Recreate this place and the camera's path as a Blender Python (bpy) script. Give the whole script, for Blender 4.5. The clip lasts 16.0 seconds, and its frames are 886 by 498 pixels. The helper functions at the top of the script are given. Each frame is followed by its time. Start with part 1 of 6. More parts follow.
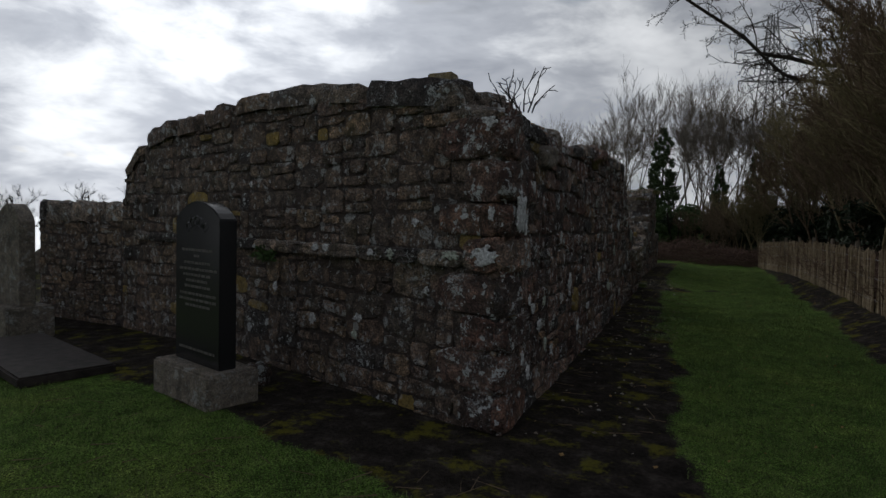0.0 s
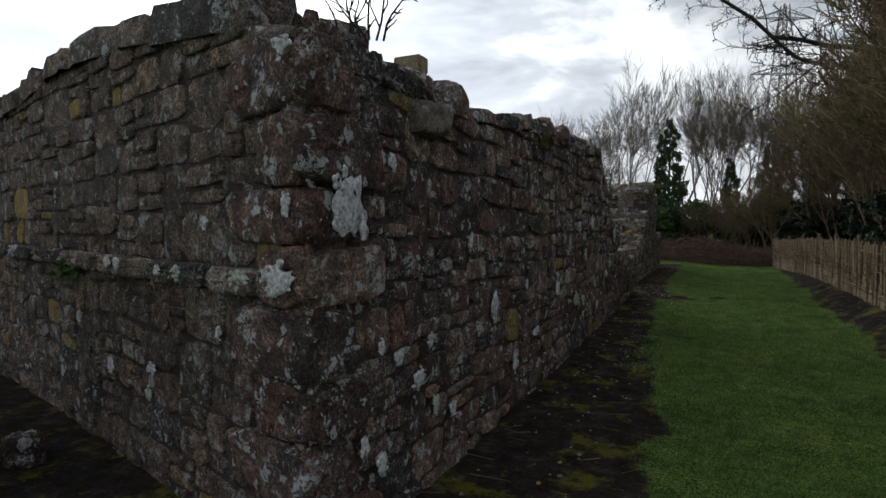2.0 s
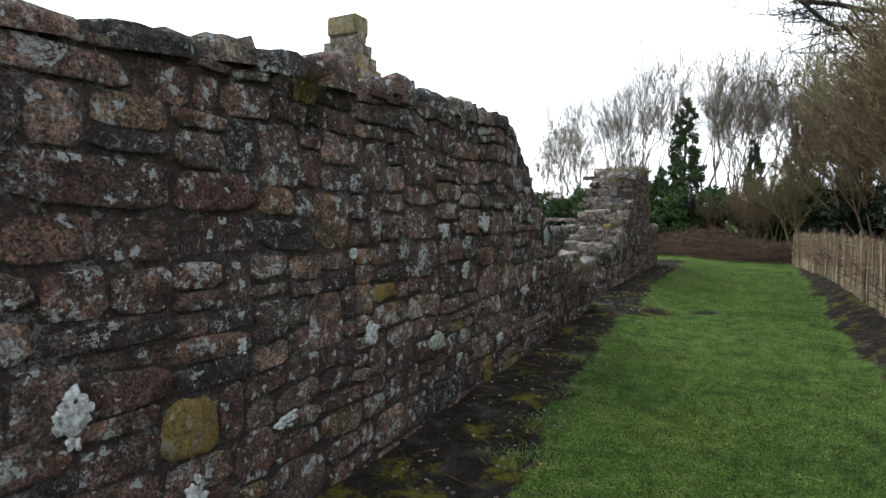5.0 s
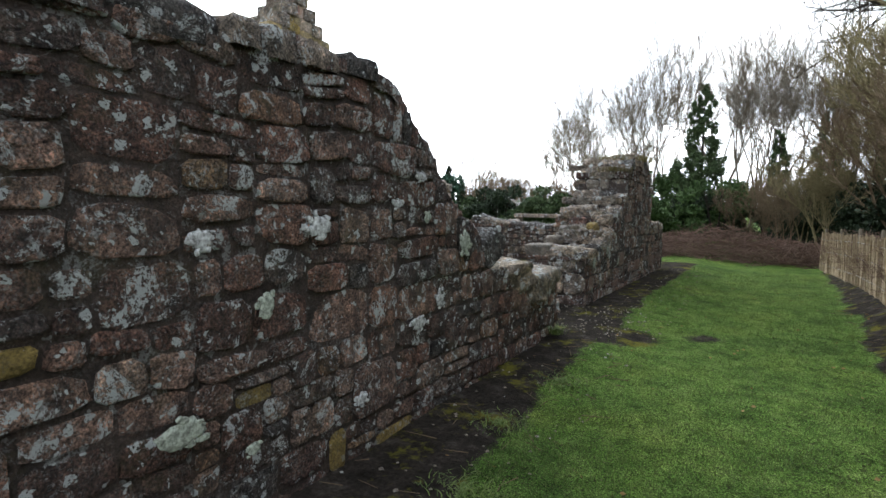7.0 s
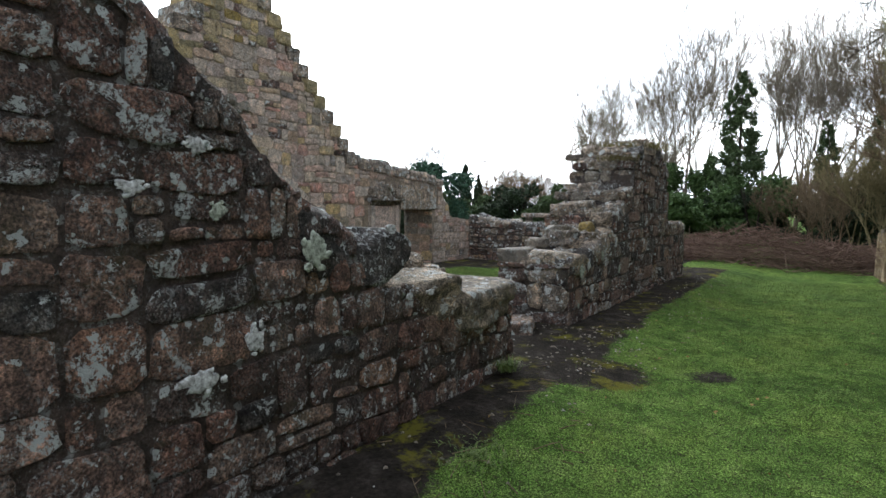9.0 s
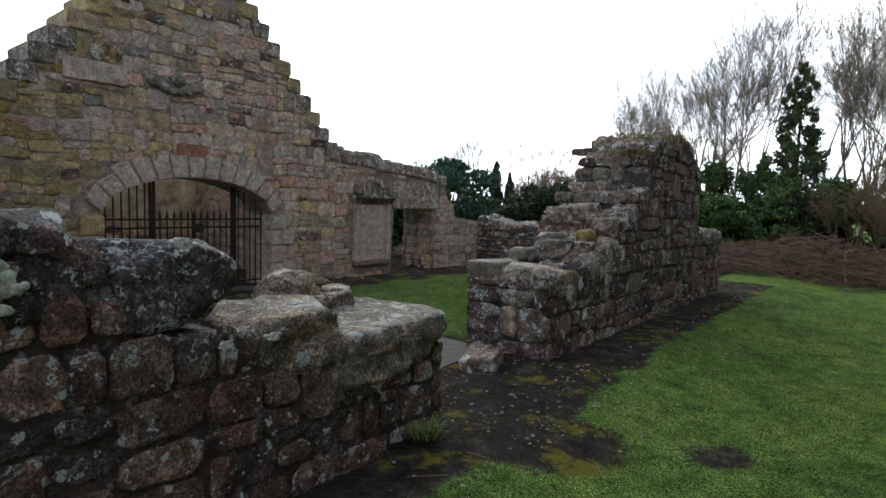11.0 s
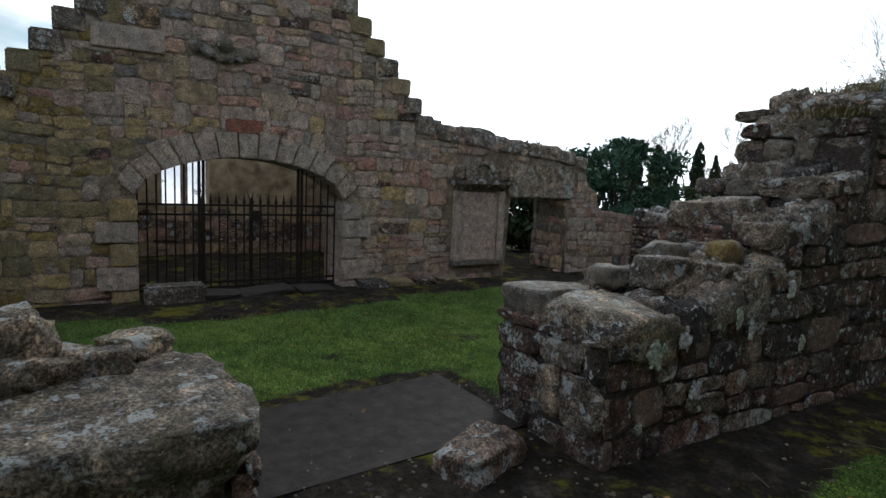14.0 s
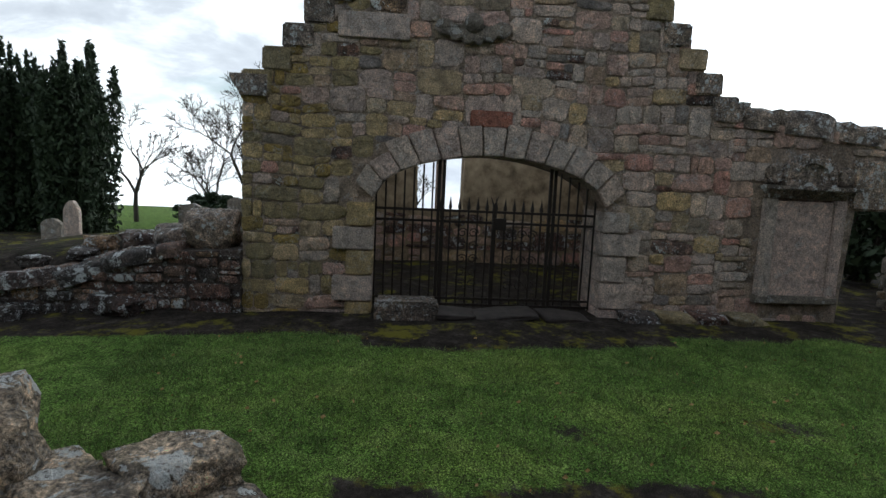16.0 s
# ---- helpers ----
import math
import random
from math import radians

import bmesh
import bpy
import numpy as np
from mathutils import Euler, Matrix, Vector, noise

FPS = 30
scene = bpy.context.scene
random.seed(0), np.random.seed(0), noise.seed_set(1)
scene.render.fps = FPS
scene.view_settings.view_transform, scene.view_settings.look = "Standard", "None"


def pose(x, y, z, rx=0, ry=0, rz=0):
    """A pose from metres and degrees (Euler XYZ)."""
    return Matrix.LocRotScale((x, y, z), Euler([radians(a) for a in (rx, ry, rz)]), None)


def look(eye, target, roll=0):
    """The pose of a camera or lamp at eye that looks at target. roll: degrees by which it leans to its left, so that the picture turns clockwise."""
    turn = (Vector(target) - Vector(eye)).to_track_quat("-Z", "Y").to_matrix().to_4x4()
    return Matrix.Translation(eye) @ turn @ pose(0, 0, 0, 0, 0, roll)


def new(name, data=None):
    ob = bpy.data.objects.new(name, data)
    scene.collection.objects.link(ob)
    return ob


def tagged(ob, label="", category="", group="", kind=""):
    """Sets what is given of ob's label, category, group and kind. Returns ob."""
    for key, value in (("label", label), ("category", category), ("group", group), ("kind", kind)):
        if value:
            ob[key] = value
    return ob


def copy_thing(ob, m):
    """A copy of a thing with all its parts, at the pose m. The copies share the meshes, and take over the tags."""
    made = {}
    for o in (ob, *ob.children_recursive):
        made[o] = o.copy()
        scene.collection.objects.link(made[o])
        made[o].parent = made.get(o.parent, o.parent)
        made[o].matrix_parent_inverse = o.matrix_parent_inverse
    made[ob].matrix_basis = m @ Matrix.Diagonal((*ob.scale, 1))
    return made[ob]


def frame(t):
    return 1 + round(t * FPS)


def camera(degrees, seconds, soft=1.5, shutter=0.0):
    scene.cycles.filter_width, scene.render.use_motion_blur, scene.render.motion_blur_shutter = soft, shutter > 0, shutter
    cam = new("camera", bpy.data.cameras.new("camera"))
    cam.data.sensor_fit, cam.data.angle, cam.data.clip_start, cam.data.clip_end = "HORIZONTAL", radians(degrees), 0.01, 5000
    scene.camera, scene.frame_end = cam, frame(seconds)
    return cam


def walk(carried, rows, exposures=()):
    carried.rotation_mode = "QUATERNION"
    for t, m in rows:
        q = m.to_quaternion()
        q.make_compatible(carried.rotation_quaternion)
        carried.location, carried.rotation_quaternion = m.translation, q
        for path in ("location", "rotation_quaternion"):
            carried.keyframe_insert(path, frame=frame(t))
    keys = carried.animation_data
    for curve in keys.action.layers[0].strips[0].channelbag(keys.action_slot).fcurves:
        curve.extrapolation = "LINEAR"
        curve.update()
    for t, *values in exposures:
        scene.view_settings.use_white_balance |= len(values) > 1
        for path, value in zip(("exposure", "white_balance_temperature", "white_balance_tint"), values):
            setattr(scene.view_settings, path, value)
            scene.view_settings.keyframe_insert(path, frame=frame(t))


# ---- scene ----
cam = camera(75.6, 16.0)
PATH = [
    (0, (-0.035, -0.168, 1.61), (-0.865, 1.649, 1.522), 1.4),
    (0.5, (0.019, 0.353, 1.603), (-0.828, 2.163, 1.518), 1.2),
    (1, (0.103, 0.926, 1.638), (-0.748, 2.734, 1.555), 0.9),
    (1.5, (0.121, 1.485, 1.623), (-0.733, 3.292, 1.54), 0.7),
    (2, (0.186, 1.965, 1.613), (-0.683, 3.765, 1.53), 0.4),
    (2.5, (0.345, 2.393, 1.638), (-0.532, 4.188, 1.55), -0.1),
    (3, (0.471, 2.805, 1.612), (-0.412, 4.597, 1.517), -0.1),
    (3.5, (0.592, 3.365, 1.621), (-0.309, 5.148, 1.52), -0.1),
    (4, (0.81, 3.782, 1.686), (-0.104, 5.557, 1.576), -0.2),
    (6.5, (0.881, 6.817, 1.796), (-0.114, 8.545, 1.636), 1.5),
    (7, (0.968, 7.282, 1.798), (-0.042, 9.002, 1.643), 0.8),
    (7.5, (1.01, 7.77, 1.772), (-0.034, 9.469, 1.617), 0.7),
    (8, (1.092, 8.287, 1.734), (0.019, 9.968, 1.584), 0.7),
    (8.5, (1.065, 8.843, 1.726), (-0.021, 10.515, 1.576), 0.6),
    (9, (1.051, 9.349, 1.733), (-0.065, 11.001, 1.582), 0.5),
    (9.5, (1.07, 9.827, 1.733), (-0.071, 11.463, 1.582), 0.7),
    (10, (1.001, 10.261, 1.743), (-0.158, 11.883, 1.587), 0.7),
    (12.5, (1.115, 12.369, 1.835), (-0.286, 13.785, 1.651), 2.7),
    (13, (1.005, 12.825, 1.821), (-0.453, 14.179, 1.624), 2.3),
    (13.5, (0.757, 13.27, 1.854), (-0.837, 14.46, 1.646), 2.4),
    (14, (0.565, 13.718, 1.859), (-1.139, 14.736, 1.623), 2.4),
    (14.5, (0.317, 14.076, 1.827), (-1.456, 14.968, 1.577), 2.2),
    (15, (-0.098, 14.332, 1.827), (-1.954, 15.028, 1.563), 2.2),
    (15.5, (-0.467, 14.428, 1.791), (-2.403, 14.853, 1.523), 2.2),
    (16, (-0.835, 14.318, 1.814), (-2.813, 14.474, 1.56), 2.6),
]
EXPOSURES = [(0.0, -1.32, 6350, 8), (1.5, -0.88, 6350, 7), (2.5, 0.0, 6350, 5), (3.5, 0.52, 6300, 4), (6.5, 1.2, 6300, 4), (10.0, 1.05, 6250, 4), (12.5, 0.25, 6150, 4), (14.0, 0.28, 6150, 3), (16.0, 0.33, 6150, 3)]
walk(cam, [(t, look(eye, target, roll)) for t, eye, target, roll in PATH], EXPOSURES)


# ---- node helpers ----
def node_tree(owner):
    owner.use_nodes = True
    owner.node_tree.nodes.clear()
    return owner.node_tree


class Nodes:
    """Short calls for building a node tree."""

    def __init__(self, tree):
        self.tree = tree

    def add(self, kind, ins=None, **props):
        n = self.tree.nodes.new(kind)
        for k, v in props.items():
            setattr(n, k, v)
        for k, v in (ins or {}).items():
            self.put(n, k, v)
        return n

    def put(self, n, k, v):
        if hasattr(v, "is_output"):
            self.tree.links.new(v, n.inputs[k])
        else:
            n.inputs[k].default_value = v

    def math(self, op, a, b=0.0, clamp=False):
        n = self.add("ShaderNodeMath", {0: a, 1: b}, operation=op)
        n.use_clamp = clamp
        return n.outputs[0]

    def noise(self, vec, scale, detail=3.0, rough=0.55, distort=0.0):
        return self.add("ShaderNodeTexNoise", {"Vector": vec, "Scale": scale, "Detail": detail, "Roughness": rough, "Distortion": distort}).outputs["Fac"]

    def ramp(self, fac, stops, mode="LINEAR"):
        n = self.add("ShaderNodeValToRGB", {"Fac": fac})
        r = n.color_ramp
        r.interpolation = mode
        while len(r.elements) < len(stops):
            r.elements.new(1.0)
        for e, (p, c) in zip(r.elements, stops):
            e.position = p
            e.color = (*c, 1.0) if len(c) == 3 else c
        return n.outputs["Color"]

    def step(self, val, lo, hi):
        n = self.add("ShaderNodeMapRange", {"Value": val, "From Min": lo, "From Max": hi})
        return n.outputs["Result"]

    def mix(self, fac, a, b, mode="MIX"):
        n = self.tree.nodes.new("ShaderNodeMix")
        n.data_type, n.blend_type = "RGBA", mode
        ins = [s for s in n.inputs if s.enabled]
        for s, v in zip(ins, (fac, a, b)):
            if hasattr(v, "is_output"):
                self.tree.links.new(v, s)
            else:
                s.default_value = (*v, 1.0) if hasattr(v, "__len__") and len(v) == 3 else v
        return [s for s in n.outputs if s.enabled][0]


def grey(v):
    return (v, v, v)


# ---- world and sun ----
SUN_DIR = Vector((-0.70, 0.68, 0.34)).normalized()
world = bpy.data.worlds.new("world")
scene.world = world
N = Nodes(node_tree(world))
gen = N.add("ShaderNodeTexCoord").outputs["Generated"]
sky = N.add("ShaderNodeTexSky", sky_type="NISHITA", sun_disc=False, sun_elevation=math.asin(SUN_DIR.z), sun_rotation=math.atan2(SUN_DIR.x, SUN_DIR.y))
flat = N.add("ShaderNodeMapping", {"Vector": gen, "Scale": (1.0, 1.0, 2.6), "Location": (0.37, 0.2, 0.1)}).outputs[0]
big = N.noise(flat, 2.3, 6.0, 0.55, 0.3)
fine = N.noise(flat, 6.0, 6.0, 0.6, 0.4)
billow = N.math("ADD", N.math("MULTIPLY", big, 0.7), N.math("MULTIPLY", fine, 0.3))
cloud = N.ramp(billow, [(0.33, (1.4, 1.4, 1.43)), (0.44, (1.05, 1.06, 1.1)), (0.53, (0.60, 0.62, 0.68)), (0.66, (0.36, 0.38, 0.44))])
high = N.add("ShaderNodeSeparateXYZ", {"Vector": gen}).outputs[2]
cover = N.math("MAXIMUM", N.step(N.noise(flat, 1.7, 5.0, 0.55, 0.2), 0.385, 0.455), N.step(high, 0.16, 0.06))
toward = N.add("ShaderNodeVectorMath", {0: gen, 1: tuple(SUN_DIR)}, operation="DOT_PRODUCT").outputs["Value"]
low_sky = N.add("ShaderNodeMapRange", {"Value": high, "From Min": 0.03, "From Max": 0.5, "To Min": 1.15, "To Max": 0.9}).outputs["Result"]
glow = N.math("ADD", N.math("MULTIPLY", N.math("POWER", N.math("MAXIMUM", toward, 0.0), 6.0), 1.7), low_sky)
lit = N.mix(1.0, cloud, glow, "MULTIPLY")
blue = N.mix(1.0, sky.outputs[0], grey(0.11), "MULTIPLY")
both = N.mix(cover, blue, lit)
bg = N.add("ShaderNodeBackground", {"Color": both, "Strength": 1.0})
N.tree.links.new(bg.outputs[0], N.add("ShaderNodeOutputWorld").inputs[0])

sun = new("sun", bpy.data.lights.new("sun", "SUN"))
sun.data.energy, sun.data.angle, sun.data.color = 0.6, radians(15), (1.0, 0.95, 0.88)
sun.matrix_world = look((0, 0, 30), Vector((0, 0, 30)) - SUN_DIR)


# ---- materials ----
def material(name):
    m = bpy.data.materials.new(name)
    n = Nodes(node_tree(m))
    pos = n.add("ShaderNodeNewGeometry").outputs["Position"]
    bsdf = n.add("ShaderNodeBsdfPrincipled")
    n.tree.links.new(bsdf.outputs[0], n.add("ShaderNodeOutputMaterial").inputs[0])
    return m, n, pos, bsdf


def bump(n, bsdf, height, strength=0.5, distance=0.02):
    b = n.add("ShaderNodeBump", {"Height": height, "Strength": strength, "Distance": distance})
    n.tree.links.new(b.outputs[0], bsdf.inputs["Normal"])


def stone_material(name, stops, lichen=0.5, moss=0.3, dark=0.6):
    """Weathered sandstone: a colour a stone, grain, black weathering, moss stain and pale lichen spots."""
    m, n, pos, bsdf = material(name)
    each = n.add("ShaderNodeNewGeometry").outputs["Random Per Island"]
    rnd = n.math("FRACT", n.math("ADD", n.add("ShaderNodeObjectInfo").outputs["Random"], each))
    base = n.ramp(rnd, stops)
    # every stone gets its own pattern
    shift = n.add("ShaderNodeVectorMath", {0: pos, 1: n.add("ShaderNodeCombineXYZ", {0: n.math("MULTIPLY", rnd, 37.0), 1: n.math("MULTIPLY", rnd, 91.0), 2: rnd}).outputs[0]}, operation="ADD").outputs[0]
    grain = n.noise(pos, 70.0, 6.0, 0.7)
    blot = n.noise(shift, 9.0, 8.0, 0.72, 0.5)
    crust = n.noise(pos, 130.0, 3.0, 0.6)
    if lichen > 0.5:
        wear = [(0.32, (0.18, 0.16, 0.155)), (0.45, (0.62, 0.58, 0.56)), (0.56, (1.25, 1.14, 1.06)), (0.66, (2.5, 2.2, 1.95))]
    else:
        wear = [(0.32, (0.45, 0.43, 0.42)), (0.45, (0.85, 0.83, 0.82)), (0.56, (1.15, 1.1, 1.06)), (0.68, (1.6, 1.5, 1.4))]
    col = n.mix(1.0, base, n.ramp(blot, wear), "MULTIPLY")
    if lichen > 0.5:
        specks = [(0.38, grey(0.22)), (0.50, grey(0.95)), (0.62, grey(2.1))]
    else:
        specks = [(0.36, grey(0.55)), (0.50, grey(1.0)), (0.64, grey(1.5))]
    col = n.mix(1.0, col, n.ramp(grain, specks), "MULTIPLY")
    # broken grey crust, a few millimetres across
    scab = n.math("MULTIPLY", n.step(n.noise(shift, 75.0, 5.0, 0.75), 0.535, 0.575), n.step(n.noise(pos, 7.0, 5.0, 0.7), 0.42, 0.6))
    col = n.mix(n.math("MULTIPLY", scab, 0.85 * lichen), col, n.mix(n.step(blot, 0.4, 0.6), (0.20, 0.185, 0.17), (0.46, 0.43, 0.40)))
    soot = n.step(n.noise(shift, 3.0, 7.0, 0.7, 0.4), 0.48, 0.66)
    col = n.mix(n.math("MULTIPLY", soot, dark), col, (0.038, 0.033, 0.031))
    mossy = n.math("MULTIPLY", n.step(n.noise(pos, 3.7, 6.0, 0.75), 0.54, 0.68), moss)
    col = n.mix(mossy, col, (0.115, 0.11, 0.036))
    # pale crust in clumps, then round colonies with ragged rims
    field = n.step(n.noise(pos, 2.4, 5.0, 0.65, 0.3), 0.49, 0.62)
    clump = n.step(n.noise(pos, 30.0, 6.0, 0.75, 0.4), 0.545, 0.575)
    speck = n.math("MULTIPLY", clump, field)
    col = n.mix(n.math("MULTIPLY", speck, lichen), col, n.mix(n.step(grain, 0.38, 0.6), (0.24, 0.245, 0.24), (0.74, 0.76, 0.77)))
    crusty = n.math("MULTIPLY", n.step(n.noise(shift, 4.4, 6.0, 0.75, 0.6), 0.57, 0.60), n.step(n.noise(pos, 44.0, 5.0, 0.72), 0.455, 0.49))
    col = n.mix(n.math("MULTIPLY", crusty, lichen), col, (0.68, 0.71, 0.71))
    warp = n.add("ShaderNodeVectorMath", {0: pos, 1: n.add("ShaderNodeVectorMath", {0: n.add("ShaderNodeTexNoise", {"Vector": pos, "Scale": 26.0, "Detail": 4.0}).outputs["Color"], "Scale": 0.08}, operation="SCALE").outputs[0]}, operation="ADD").outputs[0]
    for scale, limit, rim in ((5.5, 0.80, 0.28), (14.0, 0.80, 0.32), (34.0, 0.92, 0.34)):
        vor = n.add("ShaderNodeTexVoronoi", {"Vector": warp, "Scale": scale, "Randomness": 1.0})
        pick = n.math("GREATER_THAN", n.add("ShaderNodeSeparateColor", {"Color": vor.outputs["Color"]}).outputs[0], limit)
        disc = n.math("MULTIPLY", n.step(vor.outputs["Distance"], rim, rim - 0.03), pick)
        disc = n.math("MULTIPLY", disc, n.step(grain, 0.40, 0.44))
        col = n.mix(n.math("MULTIPLY", disc, lichen), col, (0.68, 0.71, 0.71))
    pit = n.step(n.noise(shift, 34.0, 5.0, 0.7), 0.385, 0.32)
    col = n.mix(n.math("MULTIPLY", pit, 0.8), col, (0.024, 0.02, 0.018))
    n.put(bsdf, "Base Color", col)
    n.put(bsdf, "Roughness", 0.78)
    n.put(bsdf, "Specular IOR Level", 0.35)
    h = n.math("ADD", n.math("MULTIPLY", blot, 1.6), n.math("ADD", n.math("MULTIPLY", grain, 0.7), n.math("MULTIPLY", crust, 0.25)))
    bump(n, bsdf, h, 1.0, 0.045)
    return m


DARK_STOPS = [(0.0, (0.060, 0.040, 0.035)), (0.14, (0.205, 0.115, 0.092)), (0.28, (0.120, 0.080, 0.070)), (0.42, (0.300, 0.205, 0.170)),
              (0.54, (0.150, 0.090, 0.074)), (0.66, (0.075, 0.060, 0.058)), (0.78, (0.330, 0.245, 0.200)), (0.90, (0.230, 0.135, 0.105)), (1.0, (0.300, 0.215, 0.130))]
WARM_STOPS = [(0.0, (0.490, 0.373, 0.254)), (0.16, (0.650, 0.452, 0.378)), (0.3, (0.422, 0.374, 0.339)), (0.45, (0.707, 0.565, 0.432)), (0.58, (0.593, 0.328, 0.270)),
              (0.7, (0.626, 0.493, 0.423)), (0.8, (0.235, 0.223, 0.220)), (0.9, (0.657, 0.493, 0.254)), (1.0, (0.532, 0.445, 0.339))]
stone_dark = stone_material("dark_sandstone", DARK_STOPS, 0.95, 0.3, 0.68)
stone_warm = stone_material("warm_sandstone", WARM_STOPS, 0.3, 0.25, 0.5)
stone_mossy = stone_material("mossy_sandstone", [(0.0, (0.43, 0.35, 0.18)), (0.35, (0.28, 0.24, 0.145)), (0.65, (0.57, 0.44, 0.22)), (1.0, (0.48, 0.385, 0.25))], 0.2, 0.42, 0.35)
stone_top = stone_material("weathered_cap_stone", [(0.0, (0.319, 0.270, 0.220)), (0.5, (0.217, 0.192, 0.170)), (1.0, (0.392, 0.327, 0.263))], 0.85, 0.4, 0.55)
stone_dressed = stone_material("dressed_pink_sandstone", [(0.0, (0.60, 0.475, 0.42)), (0.5, (0.53, 0.47, 0.42)), (1.0, (0.63, 0.51, 0.43))], 0.25, 0.1, 0.2)
WEST_STOPS = [(0.0, (0.135, 0.105, 0.085)), (0.2, (0.19, 0.145, 0.115)), (0.4, (0.115, 0.10, 0.088)), (0.6, (0.225, 0.175, 0.14)), (0.8, (0.165, 0.12, 0.10)), (0.92, (0.27, 0.205, 0.14)), (1.0, (0.15, 0.13, 0.11))]
stone_west = stone_material("grey_brown_sandstone", WEST_STOPS, 0.55, 0.35, 0.5)
stone_red = stone_material("brick_red_sandstone", [(0.0, (0.40, 0.17, 0.12)), (1.0, (0.36, 0.15, 0.11))], 0.2, 0.1, 0.2)
stone_rose = stone_material("rosy_sandstone", [(0.0, (0.27, 0.175, 0.145)), (0.5, (0.22, 0.165, 0.14)), (1.0, (0.31, 0.22, 0.175))], 0.35, 0.2, 0.4)
stone_yellow = stone_material("yellow_lichened_stone", [(0.0, (0.40, 0.29, 0.085)), (1.0, (0.32, 0.24, 0.09))], 0.35, 0.4, 0.3)
stone_black = stone_material("blackened_stone", [(0.0, (0.060, 0.056, 0.055)), (1.0, (0.068, 0.060, 0.060))], 0.9, 0.1, 0.3)
stone_cap = stone_material("pale_cap_sandstone", [(0.0, (0.36, 0.305, 0.23)), (0.5, (0.27, 0.235, 0.19)), (1.0, (0.39, 0.33, 0.25))], 0.75, 0.35, 0.55)
stone_grave = stone_material("grave_sandstone", [(0.0, (0.25, 0.225, 0.19)), (1.0, (0.30, 0.26, 0.22))], 0.4, 0.3, 0.5)


mortar_dark = stone_material("dark_mortar", [(0.0, (0.066, 0.050, 0.044)), (1.0, (0.085, 0.063, 0.054))], 0.3, 0.25, 0.55)
mortar_warm = stone_material("pale_mortar", [(0.0, (0.325, 0.260, 0.209)), (1.0, (0.377, 0.305, 0.243))], 0.3, 0.25, 0.5)


def plain_material(name, a, b, scale=30.0, rough=0.8, metal=0.0, strength=0.3, distance=0.004, spec=0.3):
    """Two tones mixed by noise, with a fine relief."""
    m, n, pos, bsdf = material(name)
    f = n.noise(pos, scale, 5.0, 0.65, 0.2)
    n.put(bsdf, "Base Color", n.mix(n.step(f, 0.32, 0.68), a, b))
    n.put(bsdf, "Roughness", rough)
    n.put(bsdf, "Metallic", metal)
    n.put(bsdf, "Specular IOR Level", spec)
    bump(n, bsdf, f, strength, distance)
    return m


iron = plain_material("black_painted_iron", (0.012, 0.012, 0.013), (0.035, 0.024, 0.018), 60.0, 0.5, 0.4, 0.2, 0.002, 0.5)
granite = plain_material("polished_black_granite", (0.010, 0.010, 0.011), (0.022, 0.022, 0.024), 220.0, 0.22, 0.0, 0.05, 0.001, 0.5)
gilt = plain_material("faded_gilt", (0.07, 0.066, 0.06), (0.17, 0.16, 0.14), 80.0, 0.6)
bark = plain_material("bark", (0.13, 0.105, 0.082), (0.24, 0.205, 0.165), 14.0, 0.95, 0.0, 0.7, 0.02, 0.2)
bark_dark = plain_material("dark_bark", (0.030, 0.026, 0.022), (0.065, 0.055, 0.045), 14.0, 0.95, 0.0, 0.7, 0.02, 0.2)
twig_green = plain_material("mossy_twig_bark", (0.12, 0.10, 0.055), (0.32, 0.27, 0.15), 8.0, 0.95, 0.0, 0.4, 0.01, 0.2)
twig_red = plain_material("bare_brown_twig", (0.11, 0.078, 0.05), (0.23, 0.17, 0.115), 8.0, 0.95, 0.0, 0.4, 0.01, 0.2)
brash_mat = plain_material("dead_brash", (0.10, 0.062, 0.048), (0.25, 0.17, 0.135), 5.0, 0.95, 0.0, 0.4, 0.01, 0.2)
pale_mat = plain_material("split_chestnut", (0.22, 0.165, 0.10), (0.44, 0.35, 0.24), 9.0, 0.9, 0.0, 0.5, 0.006, 0.2)
wire_mat = plain_material("galvanised_wire", grey(0.25), grey(0.35), 50.0, 0.5, 0.8)
steel = plain_material("weathered_pylon_steel", grey(0.22), grey(0.30), 1.0, 0.7, 0.3)
slab_mat = plain_material("damp_worn_paving", (0.018, 0.015, 0.014), (0.052, 0.042, 0.037), 9.0, 0.7, 0.0, 0.6, 0.012, 0.2)
lichen_white = plain_material("white_lichen", (0.14, 0.13, 0.125), (0.78, 0.80, 0.81), 42.0, 0.95, 0.0, 0.6, 0.004, 0.1)
lichen_green = plain_material("pale_green_lichen", (0.12, 0.125, 0.105), (0.58, 0.63, 0.54), 42.0, 0.95, 0.0, 0.6, 0.004, 0.1)
moss_mat = plain_material("moss", (0.06, 0.065, 0.012), (0.17, 0.15, 0.03), 25.0, 1.0, 0.0, 0.9, 0.015, 0.1)
dead_grass = plain_material("dry_grass", (0.16, 0.14, 0.06), (0.26, 0.22, 0.11), 20.0, 1.0, 0.0, 0.2, 0.004, 0.1)
leaf_dead = plain_material("fallen_leaf", (0.22, 0.13, 0.05), (0.36, 0.25, 0.12), 30.0, 0.9, 0.0, 0.2, 0.002, 0.1)
